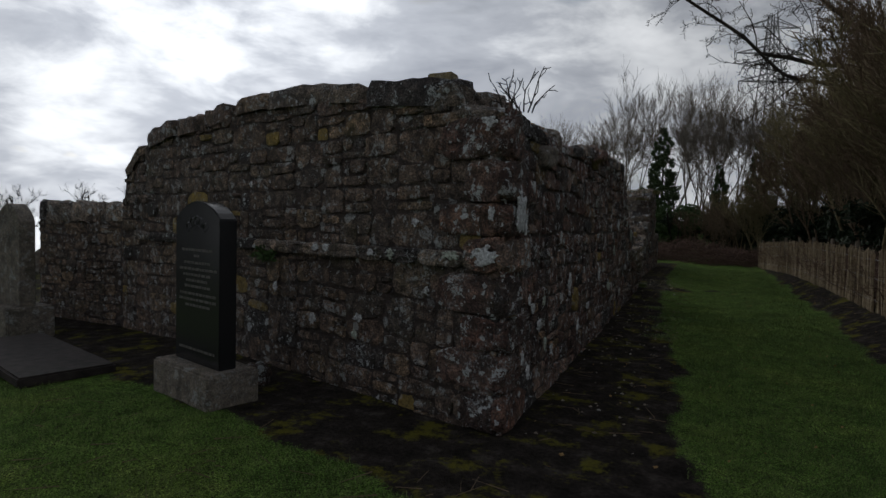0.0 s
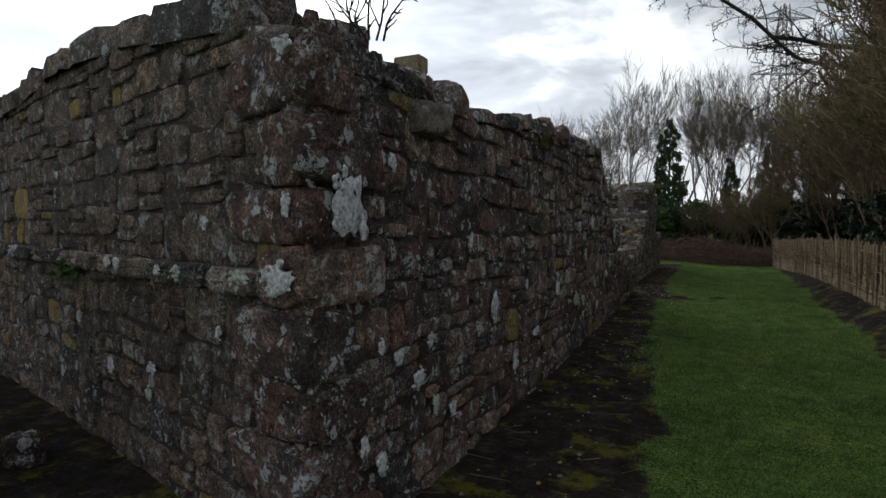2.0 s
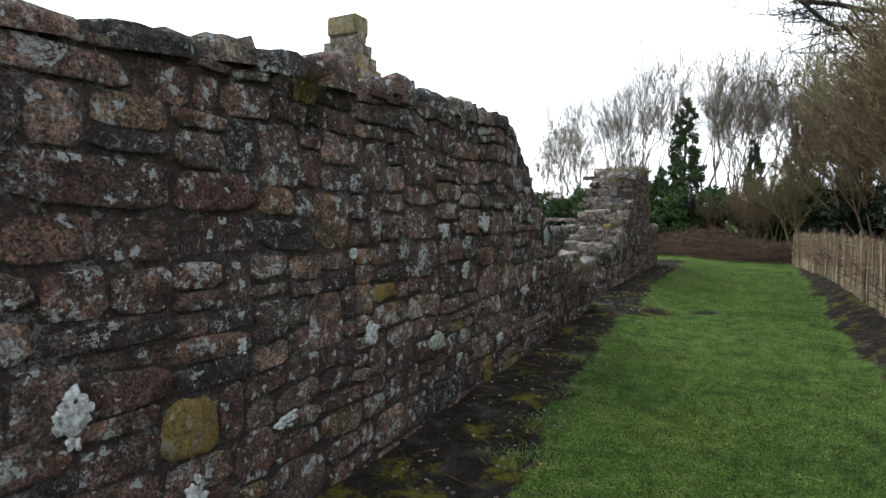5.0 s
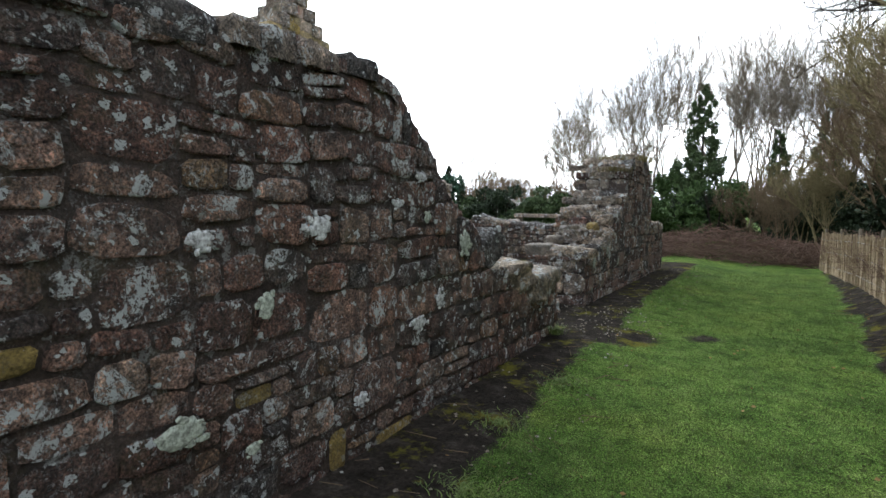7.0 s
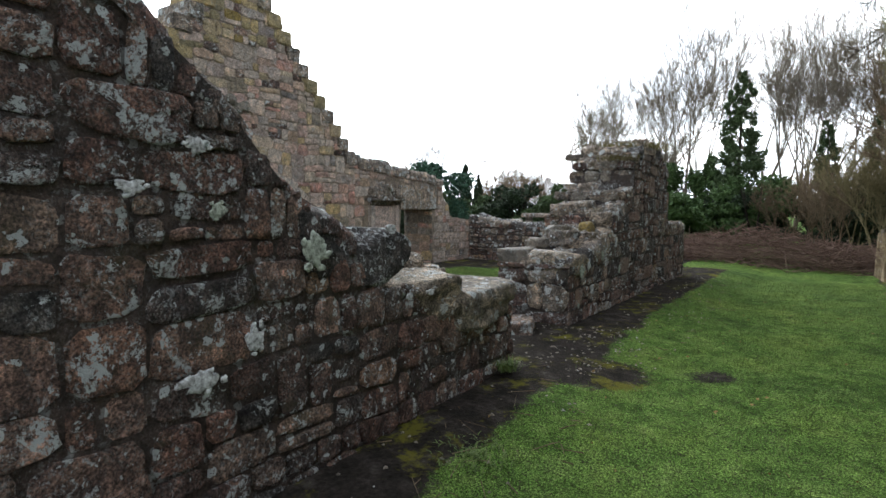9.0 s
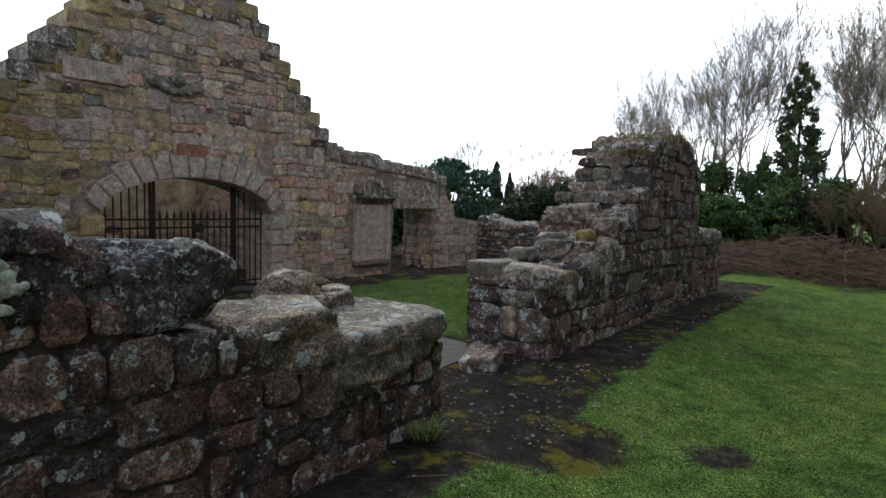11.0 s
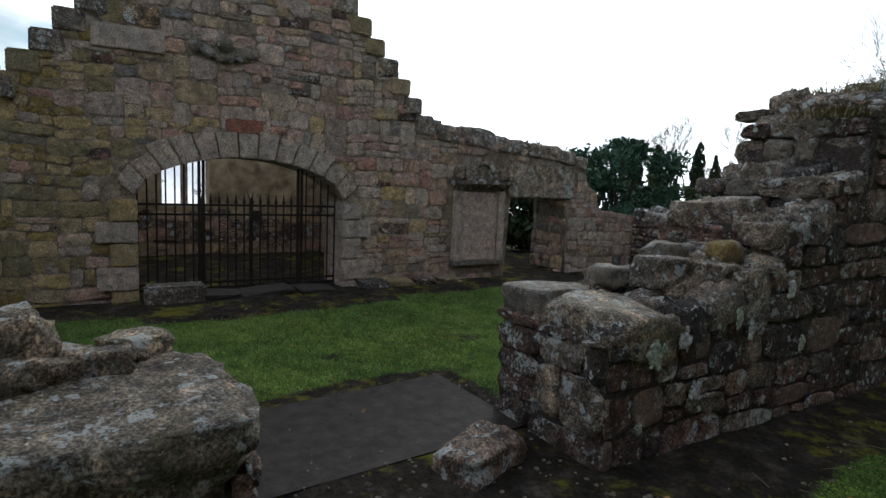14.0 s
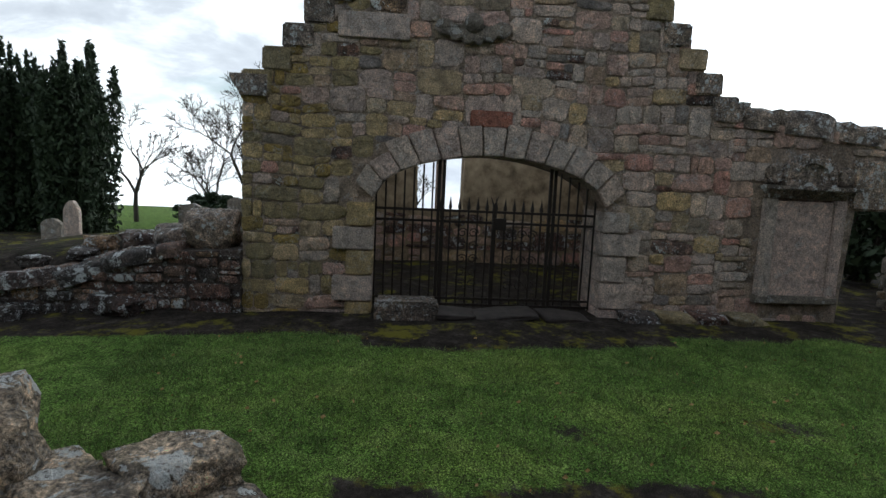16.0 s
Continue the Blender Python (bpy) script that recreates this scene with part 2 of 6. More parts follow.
render_wall = plain_material("stained_lime_render", (0.15, 0.115, 0.075), (0.50, 0.40, 0.27), 3.5, 0.95, 0.0, 0.5, 0.02, 0.2)


def leaf_material(name, a, b):
    m, n, pos, bsdf = material(name)
    f = n.noise(pos, 1.6, 4.0, 0.6)
    isl = n.add("ShaderNodeNewGeometry").outputs["Random Per Island"]
    col = n.mix(n.math("ADD", n.math("MULTIPLY", f, 0.5), n.math("MULTIPLY", isl, 0.5)), a, b)
    n.put(bsdf, "Base Color", col)
    n.put(bsdf, "Roughness", 0.65)
    n.put(bsdf, "Specular IOR Level", 0.3)
    return m


yew_leaf = leaf_material("yew_needles", (0.010, 0.020, 0.010), (0.035, 0.055, 0.022))
fir_leaf = leaf_material("conifer_needles", (0.028, 0.05, 0.020), (0.085, 0.125, 0.045))
ivy_leaf = leaf_material("ivy_leaves", (0.03, 0.06, 0.018), (0.09, 0.15, 0.045))
laurel_leaf = leaf_material("laurel_leaves", (0.020, 0.055, 0.035), (0.05, 0.11, 0.065))
grass_leaf = leaf_material("grass_blades", (0.02, 0.048, 0.011), (0.235, 0.305, 0.09))


# ---- ground ----
def smooth(v, a, b):
    k = min(1.0, max(0.0, (v - a) / (b - a)))
    return k * k * (3 - 2 * k)


def ground_z(x, y):
    """Lawn and church floor: a gentle rise along the wall, higher inside, with a bank at the fence."""
    z = 0.23 * smooth(y, 5.0, 16.0) * (0.55 + 0.45 * smooth(-x, 0.0, 1.2))
    z += 0.12 * smooth(-x, 3.0, 6.8) * smooth(y, 7.0, 12.0)
    z -= 0.15 * smooth(-x, 5.0, 9.0) * (1 - smooth(y, 5.5, 9.0))
    z += 0.26 * smooth(x, 1.9, 2.7)
    z += 0.55 * smooth(-x, 6.7, 7.9) * smooth(y, 7.5, 9.5) * (1 - smooth(y, 12.3, 12.9)) * (1 - smooth(-x, 9.0, 16.0))
    z -= 0.072 * min(1500.0, max(0.0, -x - 16.0))
    return z + 0.02 * noise.noise((x * 1.3, y * 1.3, 0.0)) + 0.012 * noise.noise((x * 5, y * 5, 3.0))


def west_y(x):
    """The line of the west wall's outer face."""
    return 3.97 + 0.28 * (-1.5 - x)


def soil_at(x, y):
    """How bare the ground is: 1 soil, 0 grass."""
    wob = 0.22 * noise.noise((x * 1.1, y * 1.1, 7.0)) + 0.10 * noise.noise((x * 4, y * 4, 2.0))
    d = 9.0
    edge = -0.25 - 0.75 * smooth(y, 5.0, 16.0)
    if 3.0 < y < 25.0 and x > -2.4:
        d = min(d, x - edge)
    if x < -1.3 and y < west_y(x) + 0.5:
        d = min(d, west_y(x) - 1.15 - y - 0.25 * smooth(-x, 3, 6))
        d = max(d, -1.0)
    if x > -1.4 and y < 5:
        d = min(d, max(2.75 - y, x - 0.2 + 0.25 * (y - 3)))
    if x > 1.2:
        d = min(d, 2.05 - x)
    # the doorway and the band along the north range
    d = min(d, max(abs(y - 15.2) - 1.05, abs(x + 2.2) - 1.35))
    if x < -5.4 and y > 8:
        d = min(d, x + 6.05 + (0.35 if 14 < y < 17 else 0.0) * -1.0)
    if x < -2.2 and y > 20.2:
        d = min(d, 20.8 - y)
    worn = 0.0
    for cx, cy, r in ((-4.17, 15.44, 0.16), (0.27, 15.26, 0.20), (-4.3, 16.9, 0.12), (-0.62, 14.6, 0.35)):
        worn = max(worn, 0.85 * smooth(math.hypot(x - cx, (y - cy) * 0.8) - r + wob, 0.22, -0.2))
    return max(worn, smooth(d + wob, 0.16, -0.10))


def axis_steps(lo, hi, fine_step, far):
    a = list(np.arange(lo, hi + 1e-6, fine_step))
    step, v = fine_step, hi
    while v < far:
        step *= 1.5
        v += step
        a.append(v)
    step, v = fine_step, lo
    while v > -far:
        step *= 1.5
        v -= step
        a.insert(0, v)
    return a


def mesh_object(name, verts, faces, mat=None, parent=None, soft=False):
    me = bpy.data.meshes.new(name)
    me.from_pydata(verts, [], faces)
    me.update()
    if soft:
        me.polygons.foreach_set("use_smooth", [True] * len(me.polygons))
    if mat:
        me.materials.append(mat)
    ob = new(name, me)
    ob.parent = parent
    return ob


def part(name, bm, mat, parent, label=""):
    """Links a bmesh as one mesh object under a thing or a part."""
    me = bpy.data.meshes.new(name)
    bm.to_mesh(me)
    bm.free()
    me.materials.append(mat)
    ob = new(name, me)
    ob.parent = parent
    return tagged(ob, label)


def thing(name, label, category, group="", kind="", at=None):
    ob = new(name)
    if at is not None:
        ob.matrix_world = at
    return tagged(ob, label, category, group, kind)


def build_ground():
    xs = axis_steps(-12.0, 5.0, 0.11, 900.0)
    ys = axis_steps(-2.0, 26.0, 0.11, 900.0)
    verts, soil = [], []
    for y in ys:
        for x in xs:
            near = -14 < x < 7 and -4 < y < 30
            verts.append((x, y, ground_z(x, y)))
            bank = -24 < x < -7.7 and 6.3 < y < 12.4 or -24 < x < -11.5 and 1.5 < y < 12.4
            soil.append(0.72 if bank else soil_at(x, y) if near else (0.9 if x > 2 and y > -10 else 0.1))
    w = len(xs)
    faces = [(j * w + i, j * w + i + 1, (j + 1) * w + i + 1, (j + 1) * w + i) for j in range(len(ys) - 1) for i in range(w - 1)]
    m, n, pos, bsdf = material("lawn_and_soil")
    soilv = n.add("ShaderNodeAttribute", attribute_name="soil").outputs["Fac"]
    small = n.noise(pos, 30.0, 6.0, 0.7)
    mid = n.noise(pos, 5.0, 5.0, 0.65)
    large = n.noise(pos, 0.8, 4.0, 0.6)
    mask = n.step(n.math("ADD", soilv, n.math("MULTIPLY", n.math("SUBTRACT", small, 0.5), 1.3)), 0.35, 0.65)
    green = n.ramp(mid, [(0.3, (0.046, 0.078, 0.018)), (0.5, (0.095, 0.155, 0.034)), (0.72, (0.16, 0.22, 0.062))])
    green = n.mix(1.0, green, n.ramp(large, [(0.3, (0.62, 0.68, 0.7)), (0.5, (0.95, 1.0, 0.95)), (0.7, (1.3, 1.15, 1.1))]), "MULTIPLY")
    green = n.mix(1.0, green, n.ramp(n.noise(pos, 85.0, 5.0, 0.75), [(0.38, grey(0.12)), (0.5, grey(0.85)), (0.62, grey(2.6))]), "MULTIPLY")
    green = n.mix(n.step(small, 0.54, 0.64), green, (0.035, 0.034, 0.018))
    green = n.mix(n.step(n.noise(pos, 55.0, 3.0, 0.6), 0.66, 0.70), green, (0.26, 0.25, 0.13))
    earth = n.ramp(mid, [(0.3, (0.015, 0.013, 0.011)), (0.55, (0.036, 0.030, 0.026)), (0.75, (0.09, 0.078, 0.068))])
    earth = n.mix(1.0, earth, n.ramp(small, [(0.3, grey(0.5)), (0.7, grey(1.5))]), "MULTIPLY")
    mossy = n.step(n.noise(pos, 2.2, 6.0, 0.75), 0.535, 0.62)
    earth = n.mix(n.math("MULTIPLY", mossy, 0.8), earth, (0.15, 0.14, 0.022))
    n.put(bsdf, "Base Color", n.mix(mask, green, earth))
    n.put(bsdf, "Roughness", 1.0)
    n.put(bsdf, "Specular IOR Level", 0.05)
    bump(n, bsdf, n.math("ADD", small, n.math("MULTIPLY", mid, 1.5)), 0.8, 0.035)
    ob = mesh_object("ground", verts, faces, m, None, True)
    a = ob.data.attributes.new("soil", "FLOAT", "POINT")
    a.data.foreach_set("value", soil)
    return tagged(ob, "mown damp grass worn to dark mossy soil along the walls", "ground", kind="structure")


build_ground()


def build_grass():
    """Short lawn blades."""
    rng = random.Random(5)
    verts, faces = [], []

    def blade(x, y, h):
        z = ground_z(x, y) - 0.004
        a, lean = rng.uniform(0, math.tau), rng.uniform(0.1, 0.9) * h
        w = rng.uniform(0.002, 0.0045)
        b = rng.uniform(0, math.tau)
        i = len(verts)
        verts.extend([(x - w * math.cos(a), y - w * math.sin(a), z), (x + w * math.cos(a), y + w * math.sin(a), z),
                      (x + lean * math.cos(b), y + lean * math.sin(b), z + h)])
        faces.append((i, i + 1, i + 2))

    spots = ((-0.9, 2.2, 1.2, 12.0, 80000), (-1.0, 2.2, 12.0, 24.0, 36000), (-6.2, -2.4, 12.2, 20.5, 90000), (-6.0, 0.6, 0.8, 3.3, 34000))
    for x0, x1, y0, y1, count in spots:
        for _ in range(count):
            x, y = rng.uniform(x0, x1), rng.uniform(y0, y1)
            s = soil_at(x, y)
            if rng.random() < s * 1.15:
                continue
            blade(x, y, rng.uniform(0.012, 0.05) if noise.noise((x * 2.2, y * 2.2, 9.0)) > -0.1 else rng.uniform(0.01, 0.03))
    return tagged(mesh_object("grass", verts, faces, grass_leaf), "short green lawn grass blades on the ground", "grass", kind="stuff")


build_grass()


# ---- masonry ----
def stone_meshes(count, seed, mat, rough=1.0):
    """Worn rubble blocks about 1 x 1 x 1: x along the wall, y out of it, z up."""
    rng = random.Random(seed)
    made = []
    corners = 16
    for k in range(count):
        verts, faces = [], []
        tilt = [rng.uniform(-0.16, 0.16) * rough for _ in range(2)]
        square = rng.uniform(5.0, 11.0)
        off = rng.uniform(0, 90)
        pinch = [rng.uniform(-0.10, 0.10) * rough for _ in range(2)]
        ring = []
        for i in range(corners):
            a = math.tau * (i + 0.5 + rng.uniform(-0.25, 0.25)) / corners
            c, d = math.cos(a), math.sin(a)
            r = 0.5 * (abs(c) ** square + abs(d) ** square) ** (-1 / square)
            r *= 1 + 0.055 * rough * noise.noise((c * 2 + off, d * 2, off)) + rng.uniform(-0.035, 0.02) * rough
            x, z = r * c, r * d
            ring.append((x * (1 + pinch[0] * z * 2), z * (1 + pinch[1] * x * 2)))
        for q, d in ((1.0, -0.6), (1.0, 0.35), (0.95, 0.86), (0.70, 1.0)):
            for x, z in ring:
                out = tilt[0] * x + tilt[1] * z + rng.uniform(-0.16, 0.12) * rough if d > 0.5 else 0
                verts.append((x * q, d + out * 1.3, z * q))
        verts.append((0, 1.0 + rng.uniform(-0.2, 0.15), 0))
        for l in range(3):
            for i in range(corners):
                j = (i + 1) % corners
                faces.append((l * corners + i, l * corners + j, (l + 1) * corners + j, (l + 1) * corners + i))
        for i in range(corners):
            faces.append((3 * corners + i, 3 * corners + (i + 1) % corners, 4 * corners))
        me = bpy.data.meshes.new("stone")
        me.from_pydata(verts, [], [f[::-1] for f in faces])
        me.update()
        me.polygons.foreach_set("use_smooth", [len(f) == 4 for f in faces])
        me.materials.append(mat)
        made.append(me)
    return made


SHAPES = {}


def shapes_of(mat):
    if mat.name not in SHAPES:
        SHAPES[mat.name] = stone_meshes(18, 11 + len(SHAPES), mat, 1.15)
    return SHAPES[mat.name]


def set_stone(wall, centre, u, n, w, depth, h, mat, rng, name="stone", tilt=2.5, lean=0.0):
    """One block in a wall: centre on the wall's face."""
    ob = new(name, rng.choice(shapes_of(mat)))
    ob.parent = wall
    z = Vector((0, 0, 1))
    u, n = Vector(u).normalized(), Vector(n).normalized()
    if n.cross(z).dot(u) < 0:
        u, lean = -u, -lean
    m = Matrix((u, n, z)).transposed().to_4x4()
    ob.matrix_world = Matrix.Translation(centre) @ m @ pose(0, 0, 0, rng.uniform(-2, 2), rng.uniform(-tilt, tilt) - lean, rng.uniform(-2, 2)) @ Matrix.Diagonal((w, depth, h, 1))
    return ob


def profile(points):
    """A height along a wall, straight between the points given."""
    def at(s):
        for (a, za), (b, zb) in zip(points, points[1:]):
            if s <= b:
                return za + (zb - za) * max(0.0, (s - a)) / (b - a)
        return points[-1][1]
    return at


def wall_core(name, label, origin, u, n, length, thick, solid, mat, step=0.12):
    """The rubble core: thin upright slices, each with the solid heights that solid(s) gives."""
    verts, faces = [], []
    u, n = Vector(u).normalized(), Vector(n).normalized()
    count = max(1, round(length / step))
    for i in range(count):
        s0, s1 = length * i / count, length * (i + 1) / count
        a, b = solid(s0 + 1e-4), solid(s1 - 1e-4)
        if len(a) != len(b):
            a = b = solid((s0 + s1) / 2)
        for (z0, z1), (z2, z3) in zip(a, b):
            k = len(verts)
            for s, lo, hi in ((s0, z0, z1), (s1, z2, z3)):
                p = Vector(origin) + u * s
                for back in (0.0, thick):
                    q = p - n * back
                    verts.extend([(q.x, q.y, lo), (q.x, q.y, hi)])
            faces.extend([(k, k + 1, k + 5, k + 4), (k + 2, k + 6, k + 7, k + 3), (k + 1, k + 3, k + 7, k + 5), (k, k + 4, k + 6, k + 2),
                          (k, k + 2, k + 3, k + 1), (k + 4, k + 5, k + 7, k + 6)])
    index, welded, order = {}, [], []
    for v in verts:
        key = tuple(round(c * 400) for c in v)
        if key not in index:
            index[key] = len(welded)
            welded.append(v)
        order.append(index[key])
    count_of = {}
    for f in faces:
        g = tuple(order[i] for i in f)
        count_of.setdefault(frozenset(g), []).append(g)
    kept = [g[0] for key, g in count_of.items() if len(g) == 1 and len(key) >= 3]
    return tagged(mesh_object(name, welded, kept, mat), label, "wall", kind="structure")


def rubble_cells(rng, first, length, low, high, tall, wide):
    """Uneven rectangles of random rubble: bands, cut into panels, cut again into stones."""
    z = low
    while z < high:
        band = rng.uniform(1.2, 2.4) * tall
        s = first - rng.uniform(0, wide)
        while s < length:
            run = rng.uniform(0.9, 2.6) * wide
            stack = [(s, z, run, band)]
            while stack:
                a, c, w, h = stack.pop()
                lim_h, lim_w = tall * rng.uniform(0.5, 1.4), wide * rng.uniform(0.55, 1.5)
                k = rng.uniform(0.32, 0.68)
                if h > lim_h and h > 0.13 and (h > 0.5 * w or w <= lim_w):
                    stack += [(a, c, w, h * k), (a, c + h * k, w, h * (1 - k))]
                elif w > lim_w and w > 0.18:
                    stack += [(a, c, w * k, h), (a + w * k, c, w * (1 - k), h)]
                else:
                    yield a, c, w, h
            s += run
        z += band


def masonry(wall, origin, u, n, length, base, top, rows, widths, mats, seed, skip=None, proud=(0.006, 0.034), joint=(0.010, 0.034), limit=300, first=0.0, floor=None):
    """Random rubble laid on a wall's face, those past the limit joined to one part."""
    rng = random.Random(seed)
    u, n = Vector(u).normalized(), Vector(n).normalized()
    low = min(base(s * length / 20) for s in range(21)) - 0.08 if floor is None else floor
    peak = max(top(length * k / 60) for k in range(61))
    tall, wide = sum(rows) / 2, sum(widths) / 2
    rise = min(0.05, 0.22 * tall) if floor is None else 0.02

    def sag(s, z):
        return rise * noise.noise((s * 1.2, z * 1.2, seed)) + 0.35 * rise * noise.noise((s * 4.5, z * 4.5, seed))

    laid = []
    work = list(rubble_cells(rng, first, length, low, peak, tall, wide))
    while work:
        a, c, w, h = work.pop()
        b = min(a + w, length + 0.015)
        a = max(a, first - 0.015)
        w = b - a
        if w < 0.06:
            continue
        if abs(top(a) - top(b)) > 0.10 and w > 0.2 and c + h > min(top(a), top(b)):
            work += [(a, c, w / 2, h), (a + w / 2, c, w / 2, h)]
            continue
        mid = a + w / 2
        h = min(c + h, 0.5 * min(top(a), top(b)) + 0.5 * top(mid) + 0.01) - c
        if h < 0.05 or c + h < base(mid) - 0.03 or (skip and skip(a, b, c, c + h)):
            continue
        z = c + h / 2
        lean = math.degrees(math.atan2(sag(mid + 0.1, z) - sag(mid - 0.1, z), 0.2))
        laid.append((mid, z + sag(mid, z), w - rng.uniform(*joint), h - rng.uniform(*joint), lean))
    rng.shuffle(laid)
    for s, zc, w, h, lean in laid[:limit]:
        c = Vector(origin) + u * s
        set_stone(wall, (c.x, c.y, zc), u, n, w, rng.uniform(*proud), h, mats(s, zc, rng), rng, lean=lean)
    joined = {}
    for s, zc, w, h, lean in laid[limit:]:
        mat = mats(s, zc, rng)
        verts, faces = joined.setdefault(mat.name, ([], []))
        c = Vector(origin) + u * s
        me = rng.choice(shapes_of(mat))
        d, i, t = rng.uniform(*proud), len(verts), math.tan(radians(lean))
        for v in me.vertices:
            p = c + u * (v.co.x * w) + n * (v.co.y * d)
            verts.append((p.x, p.y, zc + v.co.z * h + t * v.co.x * w))
        faces.extend([tuple(i + j for j in f.vertices) for f in me.polygons])
    for key, (verts, faces) in joined.items():
        tagged(mesh_object("stonework", verts, faces, bpy.data.materials[key], wall, True), kind="stuff")


def boulder(name, centre, size, mat, seed, parent=None, turn=0.0, rough=0.14, blocky=3.5):
    """A worn, roughly squared stone."""
    rng = random.Random(seed)
    bm = bmesh.new()
    bmesh.ops.create_cube(bm, size=1.0)
    bmesh.ops.subdivide_edges(bm, edges=bm.edges[:], cuts=9, use_grid_fill=True)
    off = Vector((rng.uniform(0, 50), rng.uniform(0, 50), 0))
    cuts = [(Vector((rng.choice((-1, 1)) * rng.uniform(0.4, 1), rng.choice((-1, 1)) * rng.uniform(0.4, 1), rng.gauss(0, 0.8))).normalized(), rng.uniform(0.52, 0.66)) for _ in range(8)]
    for v in bm.verts:
        c = v.co.copy()
        round_off = (abs(c.x * 2) ** 6 + abs(c.y * 2) ** 6 + abs(c.z * 2) ** 6) ** (-1 / 6)
        p = c * min(1.0, round_off * (1.0 + 0.02 * blocky))
        if blocky < 3.0:
            p = p.lerp(c.normalized() * 0.5, 0.55)
        for way, reach in cuts:
            over = p.dot(way) - reach
            if over > 0:
                p = p - way * over * 0.9
        bumpy = noise.noise(p * 2.6 + off) + 0.5 * noise.noise(p * 6 + off) + 0.3 * noise.noise(p * 14 + off)
        ledge = 0.35 * math.floor(3 * noise.noise(Vector((p.x, p.y, p.z * 3)) * 1.8 + off))
        p = p * (1 + rough * (bumpy + 0.25 * ledge))
        v.co = Vector((p.x * size[0], p.y * size[1], p.z * size[2]))
    for f in bm.faces:
        f.smooth = True
    ob = part(name, bm, mat, parent)
    ob.matrix_world = pose(*centre, rng.uniform(-4, 4), rng.uniform(-4, 4), turn)
    return ob


def mix_mats(table):
    def choose(s, z, rng):
        r = rng.random()
        for share, mat in table:
            r -= share
            if r < 0:
                return mat
        return table[0][1]
    return choose


south_mats = mix_mats([(0.95, stone_dark), (0.012, stone_yellow), (0.038, stone_black)])
west_mats = mix_mats([(0.94, stone_west), (0.03, stone_yellow), (0.03, stone_black)])
cap_mats = mix_mats([(0.8, stone_top), (0.2, stone_black)])


def coping(wall, origin, u, n, spans, top, thick, seed, over=0.03, deep=(0.10, 0.17), widths=(0.3, 0.6), mats=cap_mats, across=2):
    """Rough capping stones along a wall head, pitched with it."""
    rng = random.Random(seed)
    u, n = Vector(u).normalized(), Vector(n).normalized()
    z = Vector((0, 0, 1))
    for s0, s1 in spans:
        s = s0
        while s < s1 - 0.1:
            w = min(rng.uniform(*widths), s1 - s)
            rise = math.atan2(top(s + w * 0.8) - top(s + w * 0.2), w * 0.6)
            for j in range(across):
                h = rng.uniform(*deep)
                mid = Vector(origin) + u * (s + w / 2) - n * (thick * (j + 0.5) / across) + n * (over if j == 0 else 0)
                ob = new("cap_stone", rng.choice(shapes_of(mats(s, 0, rng))))
                ob.parent = wall
                a = u * math.cos(rise) + z * math.sin(rise)
                c = n if a.cross(n).z > 0 else -n
                up = a.cross(c)
                m = Matrix((a, c, up)).transposed().to_4x4()
                ob.matrix_world = Matrix.Translation((mid.x, mid.y, top(s + w / 2) - 0.06 + rng.uniform(-0.012, 0.015) * (across - 1))) @ m @ pose(0, 0, 0, 90 + rng.uniform(-4, 4), 0, rng.uniform(-3, 3)) @ Matrix.Diagonal((w * 1.04, h, thick / across * 1.05 + over, 1))
            s += w


UP_Y, OUT_X = (0, 1, 0), (1, 0, 0)


def flat_ground(s):
    return 0.0


# south wall: tall part falling to a low stub at the doorway
S0 = 3.93
south_top = profile([(0.0, 2.52), (0.6, 2.50), (1.2, 2.38), (1.9, 2.40), (3.0, 2.52), (4.5, 2.60), (6.2, 2.66), (6.62, 2.66), (6.85, 2.50),
                     (7.09, 2.32), (7.3, 2.09), (7.54, 1.85), (7.8, 1.66), (8.0, 1.55), (8.1, 1.50), (8.12, 1.22), (8.66, 1.16), (8.7, 1.08), (9.3, 0.92), (10.22, 0.82)])
wall_south = wall_core("wall_south", "tall ruined wall of dark lichened sandstone rubble", (-1.41, S0 + 0.3, 0), UP_Y, OUT_X, 9.92, 0.95, lambda s: [(-0.3, south_top(s + 0.3) - 0.03 if s < 8.9 else 0.72)], mortar_dark)
masonry(wall_south, (-1.41, S0, 0), UP_Y, OUT_X, 10.22, lambda s: ground_z(-1.3, S0 + s) - 0.05, south_top, (0.20, 0.44), (0.30, 0.62), south_mats, 3)
coping(wall_south, (-1.41, S0, 0), UP_Y, OUT_X, [(0.9, 6.5)], lambda s: south_top(s) + 0.055, 0.95, 8, 0.02, (0.06, 0.13), (0.22, 0.6), mix_mats([(0.5, stone_dark), (0.3, stone_top), (0.2, stone_black)]))
coping(wall_south, (-1.41, S0, 0), UP_Y, OUT_X, [(6.55, 8.1)], lambda s: south_top(s) + 0.01, 0.95, 9, 0.0, (0.06, 0.09), (0.3, 0.5), south_mats)
# the stub's end, in the doorway, and its inner face
masonry(wall_south, (-1.41, S0 + 10.22, 0), (-1, 0, 0), (0, 1, 0), 0.9, flat_ground, lambda s: 0.84 if s < 0.5 else 0.72, (0.22, 0.36), (0.28, 0.6), south_mats, 13)
masonry(wall_south, (-2.36, S0 + 1.4, 0), UP_Y, (-1, 0, 0), 8.4, flat_ground, lambda s: south_top(s + 1.4), (0.24, 0.4), (0.4, 0.8), south_mats, 14, limit=0)

